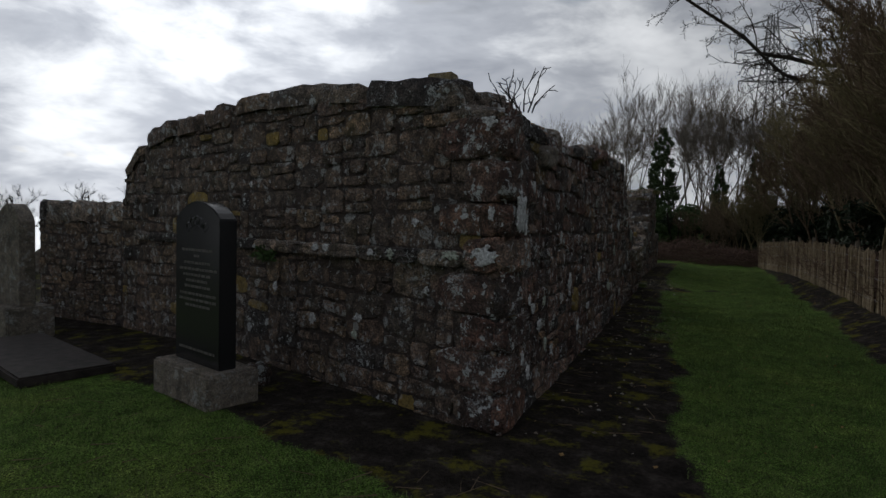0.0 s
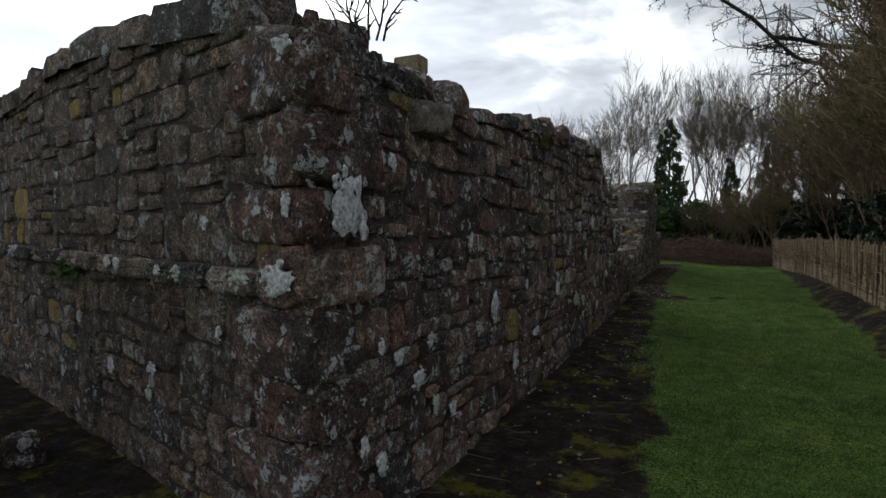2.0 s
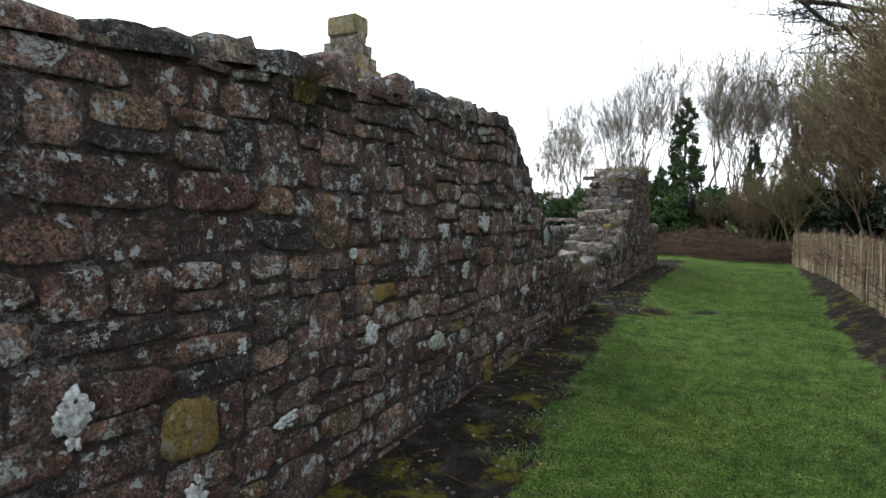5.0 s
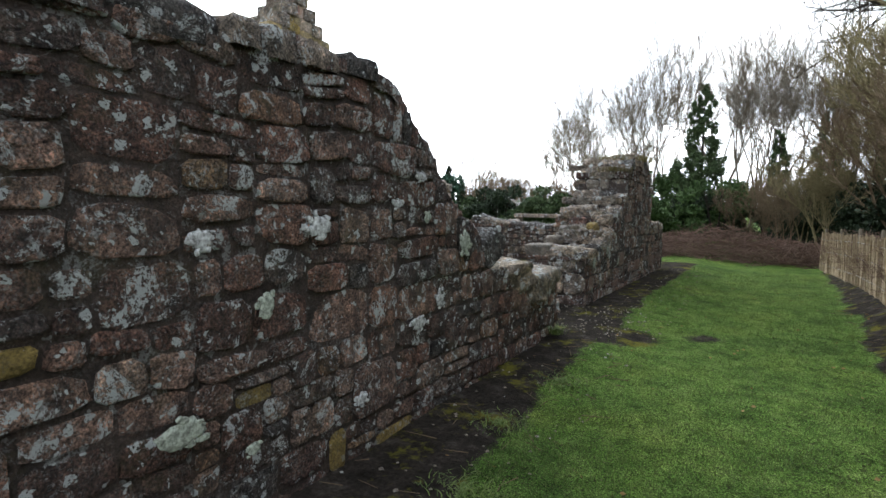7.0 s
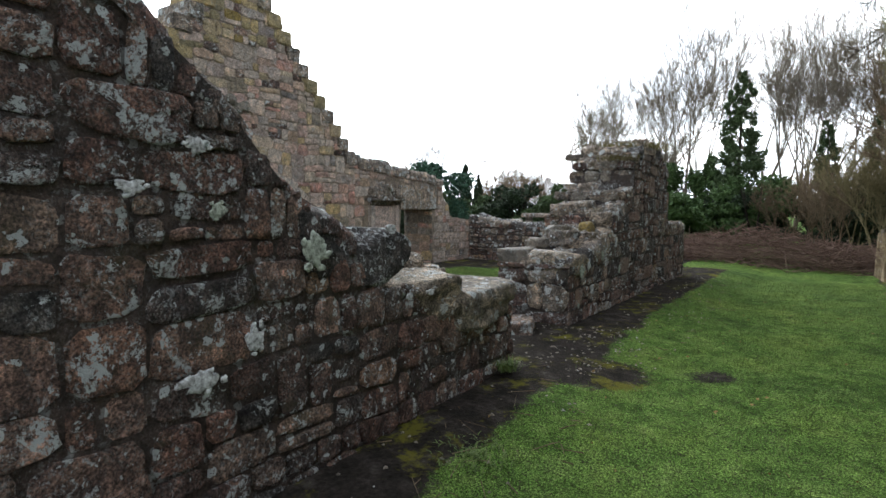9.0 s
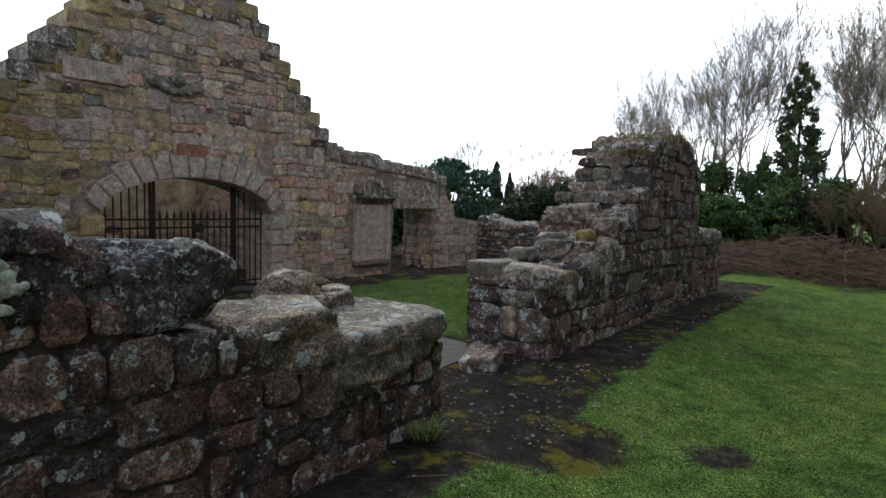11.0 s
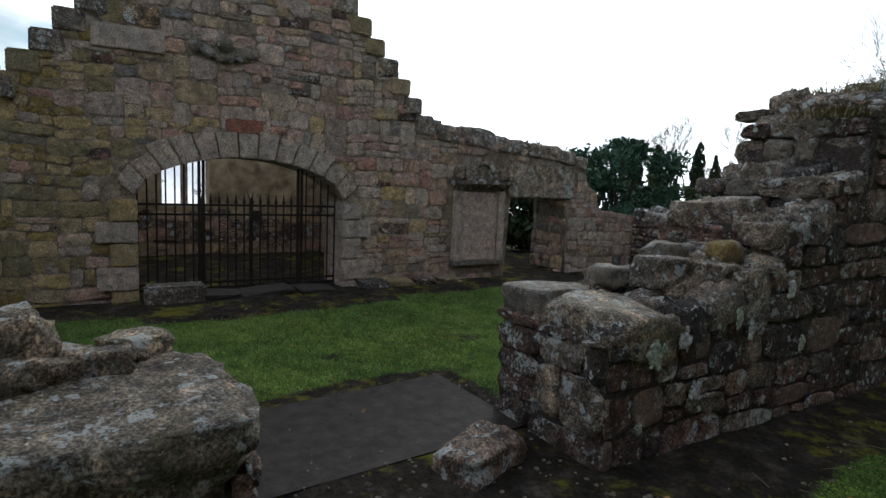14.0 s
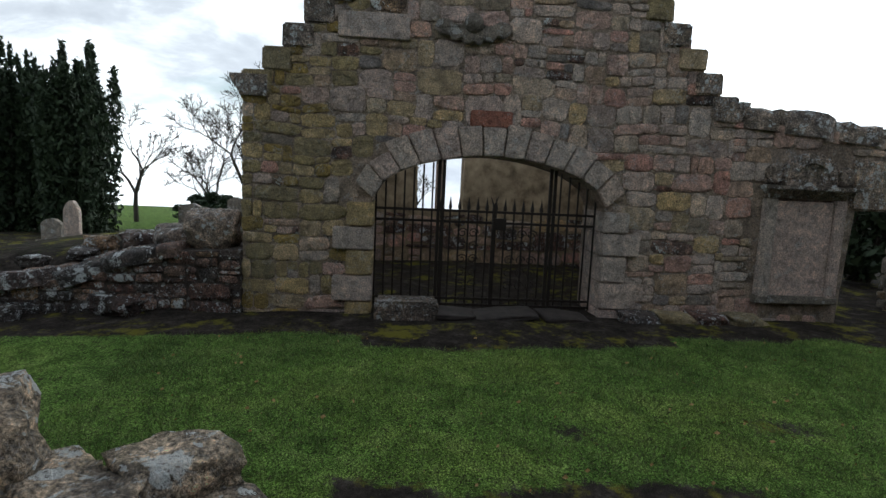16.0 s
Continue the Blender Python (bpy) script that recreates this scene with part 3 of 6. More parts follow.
# west wall, oblique, with a string course
WEST_U = Vector((-1, 0.28, 0)).normalized()
WEST_N = Vector((-0.28, -1, 0)).normalized()
west_top = profile([(0.0, 2.46), (0.35, 2.54), (0.7, 2.66), (2.2, 2.82), (3.5, 2.86), (5.6, 2.74), (6.35, 2.62), (6.6, 2.42), (7.0, 2.22), (7.1, 1.80), (7.3, 1.70), (10.9, 1.62)])
WEST_O = (-1.44, 3.953, 0)
wall_west = wall_core("wall_west", "broad end wall of dark sandstone blocks with a string course", Vector(WEST_O) + WEST_U * 0.27, WEST_U, WEST_N, 6.95, 0.9, lambda s: [(-0.6, west_top(s + 0.27) - 0.03)], mortar_dark)
corner = [(-1.425, 3.965), (-1.425, 4.6), (-1.95, 4.6), (-1.95, 4.105)]
mesh_object("corner_core", [(x, y, z) for z in (-0.3, 2.46) for x, y in corner], [(0, 1, 5, 4), (1, 2, 6, 5), (2, 3, 7, 6), (3, 0, 4, 7), (4, 5, 6, 7)], mortar_dark, wall_west)
masonry(wall_west, WEST_O, WEST_U, WEST_N, 7.1, lambda s: -0.1, lambda s: 1.28, (0.24, 0.40), (0.34, 0.60), west_mats, 21)
masonry(wall_west, WEST_O, WEST_U, WEST_N, 7.1, lambda s: 1.39, west_top, (0.24, 0.42), (0.36, 0.62), west_mats, 25, floor=1.39)
coping(wall_west, WEST_O, WEST_U, WEST_N, [(0.55, 7.0)], lambda s: west_top(s) + 0.085, 0.9, 23, 0.03, (0.11, 0.15), (0.55, 1.0), mix_mats([(0.6, stone_west), (0.25, stone_top), (0.15, stone_black)]))
wall_west_low = wall_core("wall_west_low", "lower length of dark rubble churchyard wall", (-8.2, 5.93, 0), (-1, 0, 0), (0, -1, 0), 2.3, 0.8, lambda s: [(-0.6, 1.60)], mortar_dark)
masonry(wall_west_low, (-8.2, 5.93, 0), (-1, 0, 0), (0, -1, 0), 2.3, lambda s: -0.4, lambda s: 1.62, (0.22, 0.36), (0.3, 0.55), west_mats, 22)
coping(wall_west_low, (-8.2, 5.93, 0), (-1, 0, 0), (0, -1, 0), [(0.0, 2.3)], lambda s: 1.70, 0.8, 24, 0.02, (0.12, 0.2), (0.4, 0.8))


def string_course():
    rng = random.Random(31)
    s = 0.02
    while s < 6.5:
        w = rng.uniform(0.3, 0.55)
        c = Vector(WEST_O) + WEST_U * (s + w / 2)
        set_stone(wall_west, (c.x, c.y, 1.33), WEST_U, WEST_N, w * 0.98, rng.uniform(0.07, 0.09), 0.13, stone_black if rng.random() < 0.3 else stone_top, rng, "string_stone", 1.0)
        s += w


string_course()


def quoins():
    """The corner blocks, long and short in turn, showing on both faces."""
    rng = random.Random(33)
    z = 0.0
    k = 0
    while z < 2.36:
        h = rng.uniform(0.24, 0.36)
        lw, ls = (0.62, 0.34) if k % 2 else (0.36, 0.6)
        mat = stone_dark
        c = Vector(WEST_O) + WEST_U * (lw / 2 - 0.03)
        set_stone(wall_west, (c.x, c.y, z + h / 2), WEST_U, WEST_N, lw, 0.065, h - 0.015, mat, rng, "quoin", 0.8)
        set_stone(wall_south, (-1.41, S0 + ls / 2 - 0.05, z + h / 2), UP_Y, OUT_X, ls, 0.07, h - 0.015, mat, rng, "quoin", 0.8)
        z += h
        k += 1


quoins()

# south wall beyond the doorway: a low length, a tall pier, a low remnant
E0 = 16.15
east_top = profile([(0.0, 1.0), (0.8, 1.06), (1.5, 1.28), (1.75, 1.42), (1.78, 1.62), (2.3, 1.70), (2.35, 1.98), (2.7, 2.02), (2.75, 2.45), (3.0, 2.62),
                    (3.4, 2.75), (4.4, 2.74), (4.8, 2.55), (5.1, 2.2), (5.2, 1.40), (6.8, 1.32)])
wall_pier = wall_core("wall_south_east", "ruined rubble wall rising in steps to a tall pier", (-1.64, E0, 0), UP_Y, OUT_X, 6.8, 0.98, lambda s: [(-0.2, east_top(s))], mortar_dark)
masonry(wall_pier, (-1.64, E0, 0), UP_Y, OUT_X, 6.8, lambda s: ground_z(-1.5, E0 + s) - 0.05, east_top, (0.26, 0.44), (0.36, 0.72), mix_mats([(0.66, stone_dark), (0.16, stone_rose), (0.10, stone_top), (0.08, stone_black)]), 41)
masonry(wall_pier, (-1.64, E0, 0), (-1, 0, 0), (0, -1, 0), 0.98, flat_ground, lambda s: 0.99, (0.36, 0.46), (0.7, 1.1), mix_mats([(0.7, stone_dark), (0.3, stone_top)]), 42, proud=(0.03, 0.07))
masonry(wall_pier, (-2.62, E0, 0), UP_Y, (-1, 0, 0), 6.8, flat_ground, east_top, (0.2, 0.34), (0.26, 0.55), south_mats, 43, limit=60)
coping(wall_pier, (-1.64, E0, 0), UP_Y, OUT_X, [(0.0, 1.7), (1.8, 2.3), (2.4, 2.7), (2.8, 5.1), (5.25, 6.8)], lambda s: east_top(s) + 0.02, 0.98, 44, 0.02, (0.07, 0.17), (0.16, 0.42), across=4)

step_rng = random.Random(46)
for s_at, z0, z1 in ((1.78, 1.40, 1.64), (2.35, 1.68, 2.0), (2.75, 2.0, 2.5), (2.98, 2.4, 2.66), (3.35, 2.6, 2.76)):
    z = z0
    while z < z1 - 0.04:
        h = min(step_rng.uniform(0.13, 0.22), z1 - z)
        x = -1.64
        while x > -2.6:
            w = step_rng.uniform(0.2, 0.38)
            set_stone(wall_pier, (x - w / 2, E0 + s_at, z + h / 2), (1, 0, 0), (0, -1, 0), w - 0.015, step_rng.uniform(0.04, 0.12), h - 0.012, step_rng.choice([stone_dark, stone_top, stone_dark, stone_grave]), step_rng)
            x -= w
        z += h

# north gable with crow steps and a depressed arch
G0, G1 = 12.70, 17.90
GX = -6.88
GMID = (G0 + G1) / 2


def gable_top(s):
    y = G0 + s
    d = min(y - G0, G1 - y)
    k = math.floor(max(0.0, d - 0.02) / 0.203)
    return min(2.78 + 0.24 * k, 5.95) if d > 0.02 else 2.78


ARCH_A, ARCH_B, SPRING, CROWN = 14.03, 16.53, 1.54, 2.04


def arch_z(y):
    k = (y - (ARCH_A + ARCH_B) / 2) / ((ARCH_B - ARCH_A) / 2)
    return SPRING + (CROWN - SPRING) * math.sqrt(max(0.0, 1 - abs(k) ** 1.8))


def gable_solid(s):
    y = G0 + s
    if ARCH_A < y < ARCH_B:
        return [(arch_z(y), gable_top(s))]
    return [(-0.1, gable_top(s))]


def gable_skip(a, b, c, d):
    y0, y1 = G0 + a, G0 + b
    if y1 > ARCH_A - 0.02 and y0 < ARCH_B + 0.02 and c < SPRING + 0.05:
        return True
    m = (y0 + y1) / 2
    if ARCH_A - 0.25 < m < ARCH_B + 0.25:
        k = (m - (ARCH_A + ARCH_B) / 2) / ((ARCH_B - ARCH_A) / 2 + 0.30)
        if (c + d) / 2 < SPRING - 0.05 + (CROWN - SPRING + 0.30) * math.sqrt(max(0.0, 1 - abs(k) ** 2.2)) and d > 1.2:
            return True
    return False


def gable_mats(s, z, rng):
    r = rng.random()
    left = smooth(-s, -2.4, -0.3)
    if r < 0.75 * left or z > 4.2 and r < 0.6:
        return stone_mossy if rng.random() < 0.75 else stone_yellow
    if r > 0.93:
        return stone_dark
    return stone_warm if rng.random() < 0.75 else stone_dressed


def gable_core():
    """One outline with its steps and arch, drawn through the wall's thickness."""
    half, side = (G1 - G0) / 2, []
    k = 0
    while 0.02 + 0.203 * (k + 1) < half:
        z = min(2.78 + 0.24 * k, 5.95)
        side += [(0.02 + 0.203 * k if k else 0.0, z), (0.02 + 0.203 * (k + 1), z)]
        k += 1
    outline = [(ARCH_A, -0.1), (G0, -0.1)] + [(G0 + d, z) for d, z in side] + [(G1 - d, z) for d, z in reversed(side)] + [(G1, -0.1), (ARCH_B, -0.1)]
    outline += [(ARCH_B - (ARCH_B - ARCH_A) * i / 24, arch_z(ARCH_B - (ARCH_B - ARCH_A) * i / 24)) for i in range(25)]
    bm = bmesh.new()
    f = bm.faces.new([bm.verts.new((GX, y, z)) for y, z in outline])
    ext = bmesh.ops.extrude_face_region(bm, geom=[f])
    for v in [e for e in ext["geom"] if isinstance(e, bmesh.types.BMVert)]:
        v.co.x -= 0.7
    bmesh.ops.recalc_face_normals(bm, faces=bm.faces[:])
    bmesh.ops.triangulate(bm, faces=bm.faces[:])
    ob = part("wall_north_gable", bm, mortar_warm, None)
    return tagged(ob, "crow-stepped gable of warm mossy sandstone over a wide arch", "wall", kind="structure")


wall_gable = gable_core()
masonry(wall_gable, (GX, G0, 0), UP_Y, OUT_X, G1 - G0, lambda s: 0.2, lambda s: gable_top(s) - 0.02, (0.17, 0.35), (0.24, 0.56), gable_mats, 51, gable_skip, (0.006, 0.02), (0.004, 0.015), 300)


def crow_steps():
    rng = random.Random(55)
    for side in (0, 1):
        for k in range(13):
            y = G0 + 0.203 * k + 0.14 if side == 0 else G1 - 0.203 * k - 0.14
            z = 2.78 + 0.24 * k
            bm = bmesh.new()
            bmesh.ops.create_cube(bm, size=1.0)
            for v in bm.verts:
                v.co = Vector((v.co.x * 0.78, v.co.y * 0.30, v.co.z * 0.24)) + Vector([rng.uniform(-0.01, 0.01) for _ in range(3)])
            bmesh.ops.bevel(bm, geom=bm.edges[:], offset=0.018, segments=2, affect="EDGES")
            ob = part("crow_step", bm, stone_mossy if rng.random() < 0.5 else stone_top, wall_gable)
            ob.location = (GX - 0.35, y, z - 0.115)
    # moulded skew stones that jut from each foot
    for y, sgn in ((G0, -1), (G1, 1)):
        bm = bmesh.new()
        outline = [(0.25, 0.0), (-0.02, 0.0), (-0.04, 0.05), (-0.09, 0.11), (-0.12, 0.17), (-0.12, 0.21), (0.25, 0.21)]
        ring = [bm.verts.new((0.40, -sgn * a, b)) for a, b in outline]
        f = bm.faces.new(ring)
        ext = bmesh.ops.extrude_face_region(bm, geom=[f])
        for v in [e for e in ext["geom"] if isinstance(e, bmesh.types.BMVert)]:
            v.co.x -= 0.82
        bmesh.ops.recalc_face_normals(bm, faces=bm.faces[:])
        ob = part("skew_stone", bm, stone_top, wall_gable)
        ob.location = (GX - 0.35, y, 2.53)
    bm = bmesh.new()
    bmesh.ops.create_cube(bm, size=1.0)
    for v in bm.verts:
        v.co = Vector((v.co.x * 0.78, v.co.y * 0.5, v.co.z * 0.42))
    bmesh.ops.bevel(bm, geom=bm.edges[:], offset=0.03, segments=2, affect="EDGES")
    part("apex_stone", bm, stone_mossy, wall_gable).location = (GX - 0.35, GMID, 5.80)


crow_steps()


def voussoirs():
    rng = random.Random(57)
    mid, half = (ARCH_A + ARCH_B) / 2, (ARCH_B - ARCH_A) / 2
    count = 13
    xs = [-1.0 + 2.0 * k / count for k in range(count + 1)]
    # joints spread evenly along the curve
    def point(k):
        y = mid + half * k
        return Vector((y, arch_z(min(max(y, ARCH_A + 1e-4), ARCH_B - 1e-4))))
    dense = [point(-1 + 2 * i / 400) for i in range(401)]
    run = [0.0]
    for a, b in zip(dense, dense[1:]):
        run.append(run[-1] + (b - a).length)
    def along(d):
        for i in range(400):
            if run[i + 1] >= d:
                return dense[i].lerp(dense[i + 1], (d - run[i]) / max(1e-6, run[i + 1] - run[i]))
        return dense[-1]
    for k in range(count):
        d0, d1 = run[-1] * k / count + 0.006, run[-1] * (k + 1) / count - 0.006
        p0, p1 = along(d0), along(d1)
        hub = Vector((mid, SPRING - 1.1))
        r = rng.uniform(0.24, 0.34)
        q0, q1 = p0 + (p0 - hub).normalized() * r, p1 + (p1 - hub).normalized() * r
        bm = bmesh.new()
        vs = []
        for x in (0.05 + rng.uniform(0, 0.015), -0.6):
            for p in (p0, p1, q1, q0):
                vs.append(bm.verts.new((GX + x, p.x, p.y)))
        for f in ((0, 1, 2, 3), (7, 6, 5, 4), (0, 4, 5, 1), (1, 5, 6, 2), (2, 6, 7, 3), (3, 7, 4, 0)):
            bm.faces.new([vs[i] for i in f])
        bmesh.ops.recalc_face_normals(bm, faces=bm.faces[:])
        bmesh.ops.bevel(bm, geom=bm.edges[:], offset=0.012, segments=2, affect="EDGES")
        part("voussoir", bm, stone_dressed, wall_gable)
    # dressed jamb blocks
    for y, sgn in ((ARCH_A, -1), (ARCH_B, 1)):
        z, k = 0.2, 0
        while z < SPRING - 0.06:
            h = rng.uniform(0.22, 0.3)
            h = min(h, SPRING - 0.03 - z)
            w = (0.28, 0.42)[k % 2]
            bm = bmesh.new()
            bmesh.ops.create_cube(bm, size=1.0)
            for v in bm.verts:
                v.co = Vector((v.co.x * 0.7, v.co.y * w, v.co.z * (h - 0.012)))
            bmesh.ops.bevel(bm, geom=bm.edges[:], offset=0.014, segments=2, affect="EDGES")
            ob = part("jamb_stone", bm, stone_dressed if sgn > 0 or k % 2 else stone_mossy, wall_gable)
            ob.location = (GX - 0.29 + 0.02, y + sgn * (w / 2 - 0.02), z + h / 2)
            z += h
            k += 1


voussoirs()


# north range: a lower wall with a wall monument and a doorway
R0 = G1
range_top = profile([(0.0, 2.56), (1.3, 2.48), (2.5, 2.36), (3.1, 2.22), (3.14, 1.9), (3.4, 1.78), (3.5, 1.45), (4.58, 1.35)])
DOOR_A, DOOR_B, DOOR_H = 19.38, 20.60, 1.63


def range_solid(s):
    y = R0 + s
    if DOOR_A < y < DOOR_B:
        return [(DOOR_H, range_top(s))]
    return [(-0.1, range_top(s))]


def range_skip(a, b, c, d):
    y0, y1 = R0 + a, R0 + b
    if y1 > DOOR_A - 0.03 and y0 < DOOR_B + 0.03 and c < 2.2:
        return True
    return y1 > 18.34 and y0 < 19.2 and d > 0.62 and c < 2.2 and (y1 + y0) / 2 > 18.28 and (y1 + y0) / 2 < 19.26


wall_range = wall_core("wall_north_range", "low sandstone wall with a doorway and a wall monument", (GX, R0 + 0.004, 0), UP_Y, OUT_X, 4.58, 0.85, range_solid, mortar_warm, 0.1)
range_mats = mix_mats([(0.5, stone_warm), (0.4, stone_dressed), (0.1, stone_top)])
masonry(wall_range, (GX, R0, 0), UP_Y, OUT_X, 4.58, lambda s: 0.2, range_top, (0.2, 0.36), (0.28, 0.56), range_mats, 61, range_skip, (0.008, 0.028), (0.004, 0.016))
masonry(wall_range, (GX, DOOR_B, 0), (-1, 0, 0), (0, -1, 0), 0.85, flat_ground, lambda s: DOOR_H - 0.02, (0.24, 0.36), (0.28, 0.5), mix_mats([(0.6, stone_warm), (0.4, stone_grave)]), 62, None, (0.012, 0.03))
coping(wall_range, (GX, R0, 0), UP_Y, OUT_X, [(0.0, 3.1)], lambda s: range_top(s) + 0.05, 0.85, 63, 0.03, (0.12, 0.18), (0.35, 0.7), mix_mats([(1.0, stone_top)]))


def box(bm, cx, cy, cz, w, d, h, bev=0.01):
    r = bmesh.ops.create_cube(bm, size=1.0)
    for v in r["verts"]:
        v.co = Vector((cx + v.co.x * w, cy + v.co.y * d, cz + v.co.z * h))
    if bev:
        es = {e for v in r["verts"] for e in v.link_edges}
        bmesh.ops.bevel(bm, geom=list(es), offset=bev, segments=2, affect="EDGES")


def block(name, c, size, mat, parent, bev=0.012, label=""):
    bm = bmesh.new()
    box(bm, 0, 0, 0, *size, bev)
    ob = part(name, bm, mat, parent, label)
    ob.location = c
    return ob


block("lintel", (GX - 0.38, 20.02, 1.915), (0.86, 1.42, 0.55), stone_top, wall_range, 0.02)
block("door_sill", (GX - 0.3, 20.0, 0.27), (0.9, 1.2, 0.12), slab_mat, wall_range, 0.02)


def wall_monument():
    t = thing("wall_monument", "weathered grey sandstone wall monument with a blank panel", "monument")
    block("panel", (GX + 0.012, 18.77, 1.18), (0.10, 0.66, 1.06), stone_dressed, t, 0.008)
    for y in (18.37, 19.17):
        block("pilaster", (GX + 0.03, y, 1.18), (0.12, 0.13, 1.10), stone_dressed, t, 0.01)
    block("base_ledge", (GX + 0.03, 18.77, 0.61), (0.13, 0.98, 0.09), stone_grave, t)
    for k, (w, z, d) in enumerate(((0.92, 1.765, 0.10), (1.0, 1.815, 0.17), (1.06, 1.855, 0.22))):
        block("cornice", (GX + d / 2 - 0.02, 18.77, z), (d, w, 0.05), stone_top, t, 0.012)
    bm = bmesh.new()
    ring = []
    for i in range(17):
        a = math.pi * i / 16
        ring.append((0.30 * math.cos(a), 0.10 + 0.26 * math.sin(a)))
    outline = [(0.30, 0.0)] + ring + [(-0.30, 0.0)]
    f = bm.faces.new([bm.verts.new((0.10, y, z)) for y, z in outline])
    ext = bmesh.ops.extrude_face_region(bm, geom=[f])
    for v in [e for e in ext["geom"] if isinstance(e, bmesh.types.BMVert)]:
        v.co.x -= 0.14
    bmesh.ops.recalc_face_normals(bm, faces=bm.faces[:])
    part("pediment", bm, stone_top, t).location = (GX, 18.77, 1.88)
    bm = bmesh.new()
    rim = []
    for i in range(21):
        a = math.pi * i / 20
        rim.append((0.24 * math.cos(a), 0.08 + 0.22 * math.sin(a)))
    for (y0, z0), (y1, z1) in zip(rim, rim[1:]):
        vs = [bm.verts.new((x, y * q, z * q + (1 - q) * 0.04)) for x in (0.10, 0.125) for y, z, q in ((y0, z0, 1), (y1, z1, 1), (y1, z1, 0.8), (y0, z0, 0.8))]
        for fc in ((0, 1, 2, 3), (4, 7, 6, 5), (0, 4, 5, 1), (2, 6, 7, 3)):
            bm.faces.new([vs[i] for i in fc])
    bmesh.ops.recalc_face_normals(bm, faces=bm.faces[:])
    part("arch_moulding", bm, stone_top, t).location = (GX, 18.77, 1.88)
    for y in (18.36, 19.18):
        b = boulder("finial_ball", (GX + 0.05, y, 1.99), (0.16, 0.16, 0.22), stone_top, int(y * 10), t, 0, 0.05, 2.0)


wall_monument()

# east end wall and the stub north-west of the gable
EAST_Y = 22.3
east_end_top = profile([(0.0, 1.42), (0.6, 1.30), (2.0, 1.22), (3.0, 1.28), (4.3, 1.34)])
wall_east = wall_core("wall_east", "low ruined end wall of dark rubble", (-6.88, EAST_Y, 0), (1, 0, 0), (0, -1, 0), 4.3, 0.8, lambda s: [(-0.1, east_end_top(s))], mortar_dark)
masonry(wall_east, (-6.88, EAST_Y, 0), (1, 0, 0), (0, -1, 0), 4.3, flat_ground, east_end_top, (0.15, 0.26), (0.2, 0.42), mix_mats([(0.8, stone_dark), (0.2, stone_top)]), 71, None, (0.02, 0.05))
coping(wall_east, (-6.88, EAST_Y, 0), (1, 0, 0), (0, -1, 0), [(0.0, 4.3)], lambda s: east_end_top(s) + 0.04, 0.8, 72, 0.02, (0.08, 0.14), (0.25, 0.5))

stub_top = profile([(0.0, 0.50), (0.8, 0.62), (1.2, 0.78), (1.8, 0.92), (2.42, 0.95)])
wall_stub = wall_core("wall_north_stub", "broken low wall footing beside the gable", (GX + 0.05, 10.18, 0), UP_Y, OUT_X, 2.51, 0.8, lambda s: [(-0.1, stub_top(s))], mortar_dark)
masonry(wall_stub, (GX + 0.05, 10.18, 0), UP_Y, OUT_X, 2.5, flat_ground, stub_top, (0.12, 0.24), (0.25, 0.6), mix_mats([(0.8, stone_dark), (0.2, stone_black)]), 73)
coping(wall_stub, (GX + 0.05, 10.18, 0), UP_Y, OUT_X, [(0.0, 1.9)], lambda s: stub_top(s) + 0.05, 0.8, 74, 0.03, (0.08, 0.13), (0.35, 0.7), mix_mats([(0.6, stone_dark), (0.4, stone_black)]))


def loose(name, label, c, size, mat, seed, turn=0.0, rough=0.14, blocky=3.5, group=""):
    ob = boulder(name, (c[0], c[1], c[2]), size, mat, seed, None, turn, rough, blocky)
    return tagged(ob, label, "stone", group)


loose("boulder", "large grey lichened block on the broken wall beside the gable", (GX - 0.3, 12.32, 1.12), (0.5, 0.52, 0.42), stone_top, 101, 8)
loose("boulder", "flat-topped stone on the broken wall footing", (GX - 0.45, 11.85, 1.0), (0.5, 0.4, 0.26), stone_top, 102, 20)
rub = random.Random(77)
for k in range(26):
    y = rub.uniform(8.2, 11.6)
    x = GX - rub.uniform(-0.35, 1.6)
    w = rub.uniform(0.18, 0.6)
    loose("rubble_stone", "fallen flat rubble stone on the earth bank", (x, y, ground_z(x, y) + 0.06), (w, w * rub.uniform(0.5, 0.9), rub.uniform(0.10, 0.22)), rub.choice([stone_dark, stone_dark, stone_black]), 200 + k, rub.uniform(0, 180), 0.2, 4.0, "rubble on the bank")

# chamber behind the arch, roofless, with a mullioned window
chamber = wall_core("wall_chamber_back", "stained plastered chamber wall with a mullioned window", (-10.6, 12.9, 0), UP_Y, OUT_X, 4.8, 0.6, lambda s: [(0.0, 1.22), (3.0, 3.6)] if 1.7 < s < 2.5 else [(0.0, 3.6)], render_wall, 0.1)
masonry(chamber, (-10.6, 12.9, 0), UP_Y, OUT_X, 4.8, lambda s: 0.1, lambda s: 1.15, (0.24, 0.36), (0.4, 0.8), mix_mats([(0.7, stone_warm), (0.3, stone_dark)]), 81, None, (0.008, 0.02), limit=80)
for y in (14.98,):
    block("mullion", (-10.8, y, 2.12), (0.18, 0.11, 1.80), stone_dressed, chamber, 0.02)
chamber_side = wall_core("wall_chamber_east", "rubble side wall of the chamber", (-7.58, 17.5, 0), (-1, 0, 0), (0, -1, 0), 3.0, 0.45, lambda s: [(0.0, 2.5)], mortar_warm, 0.3)
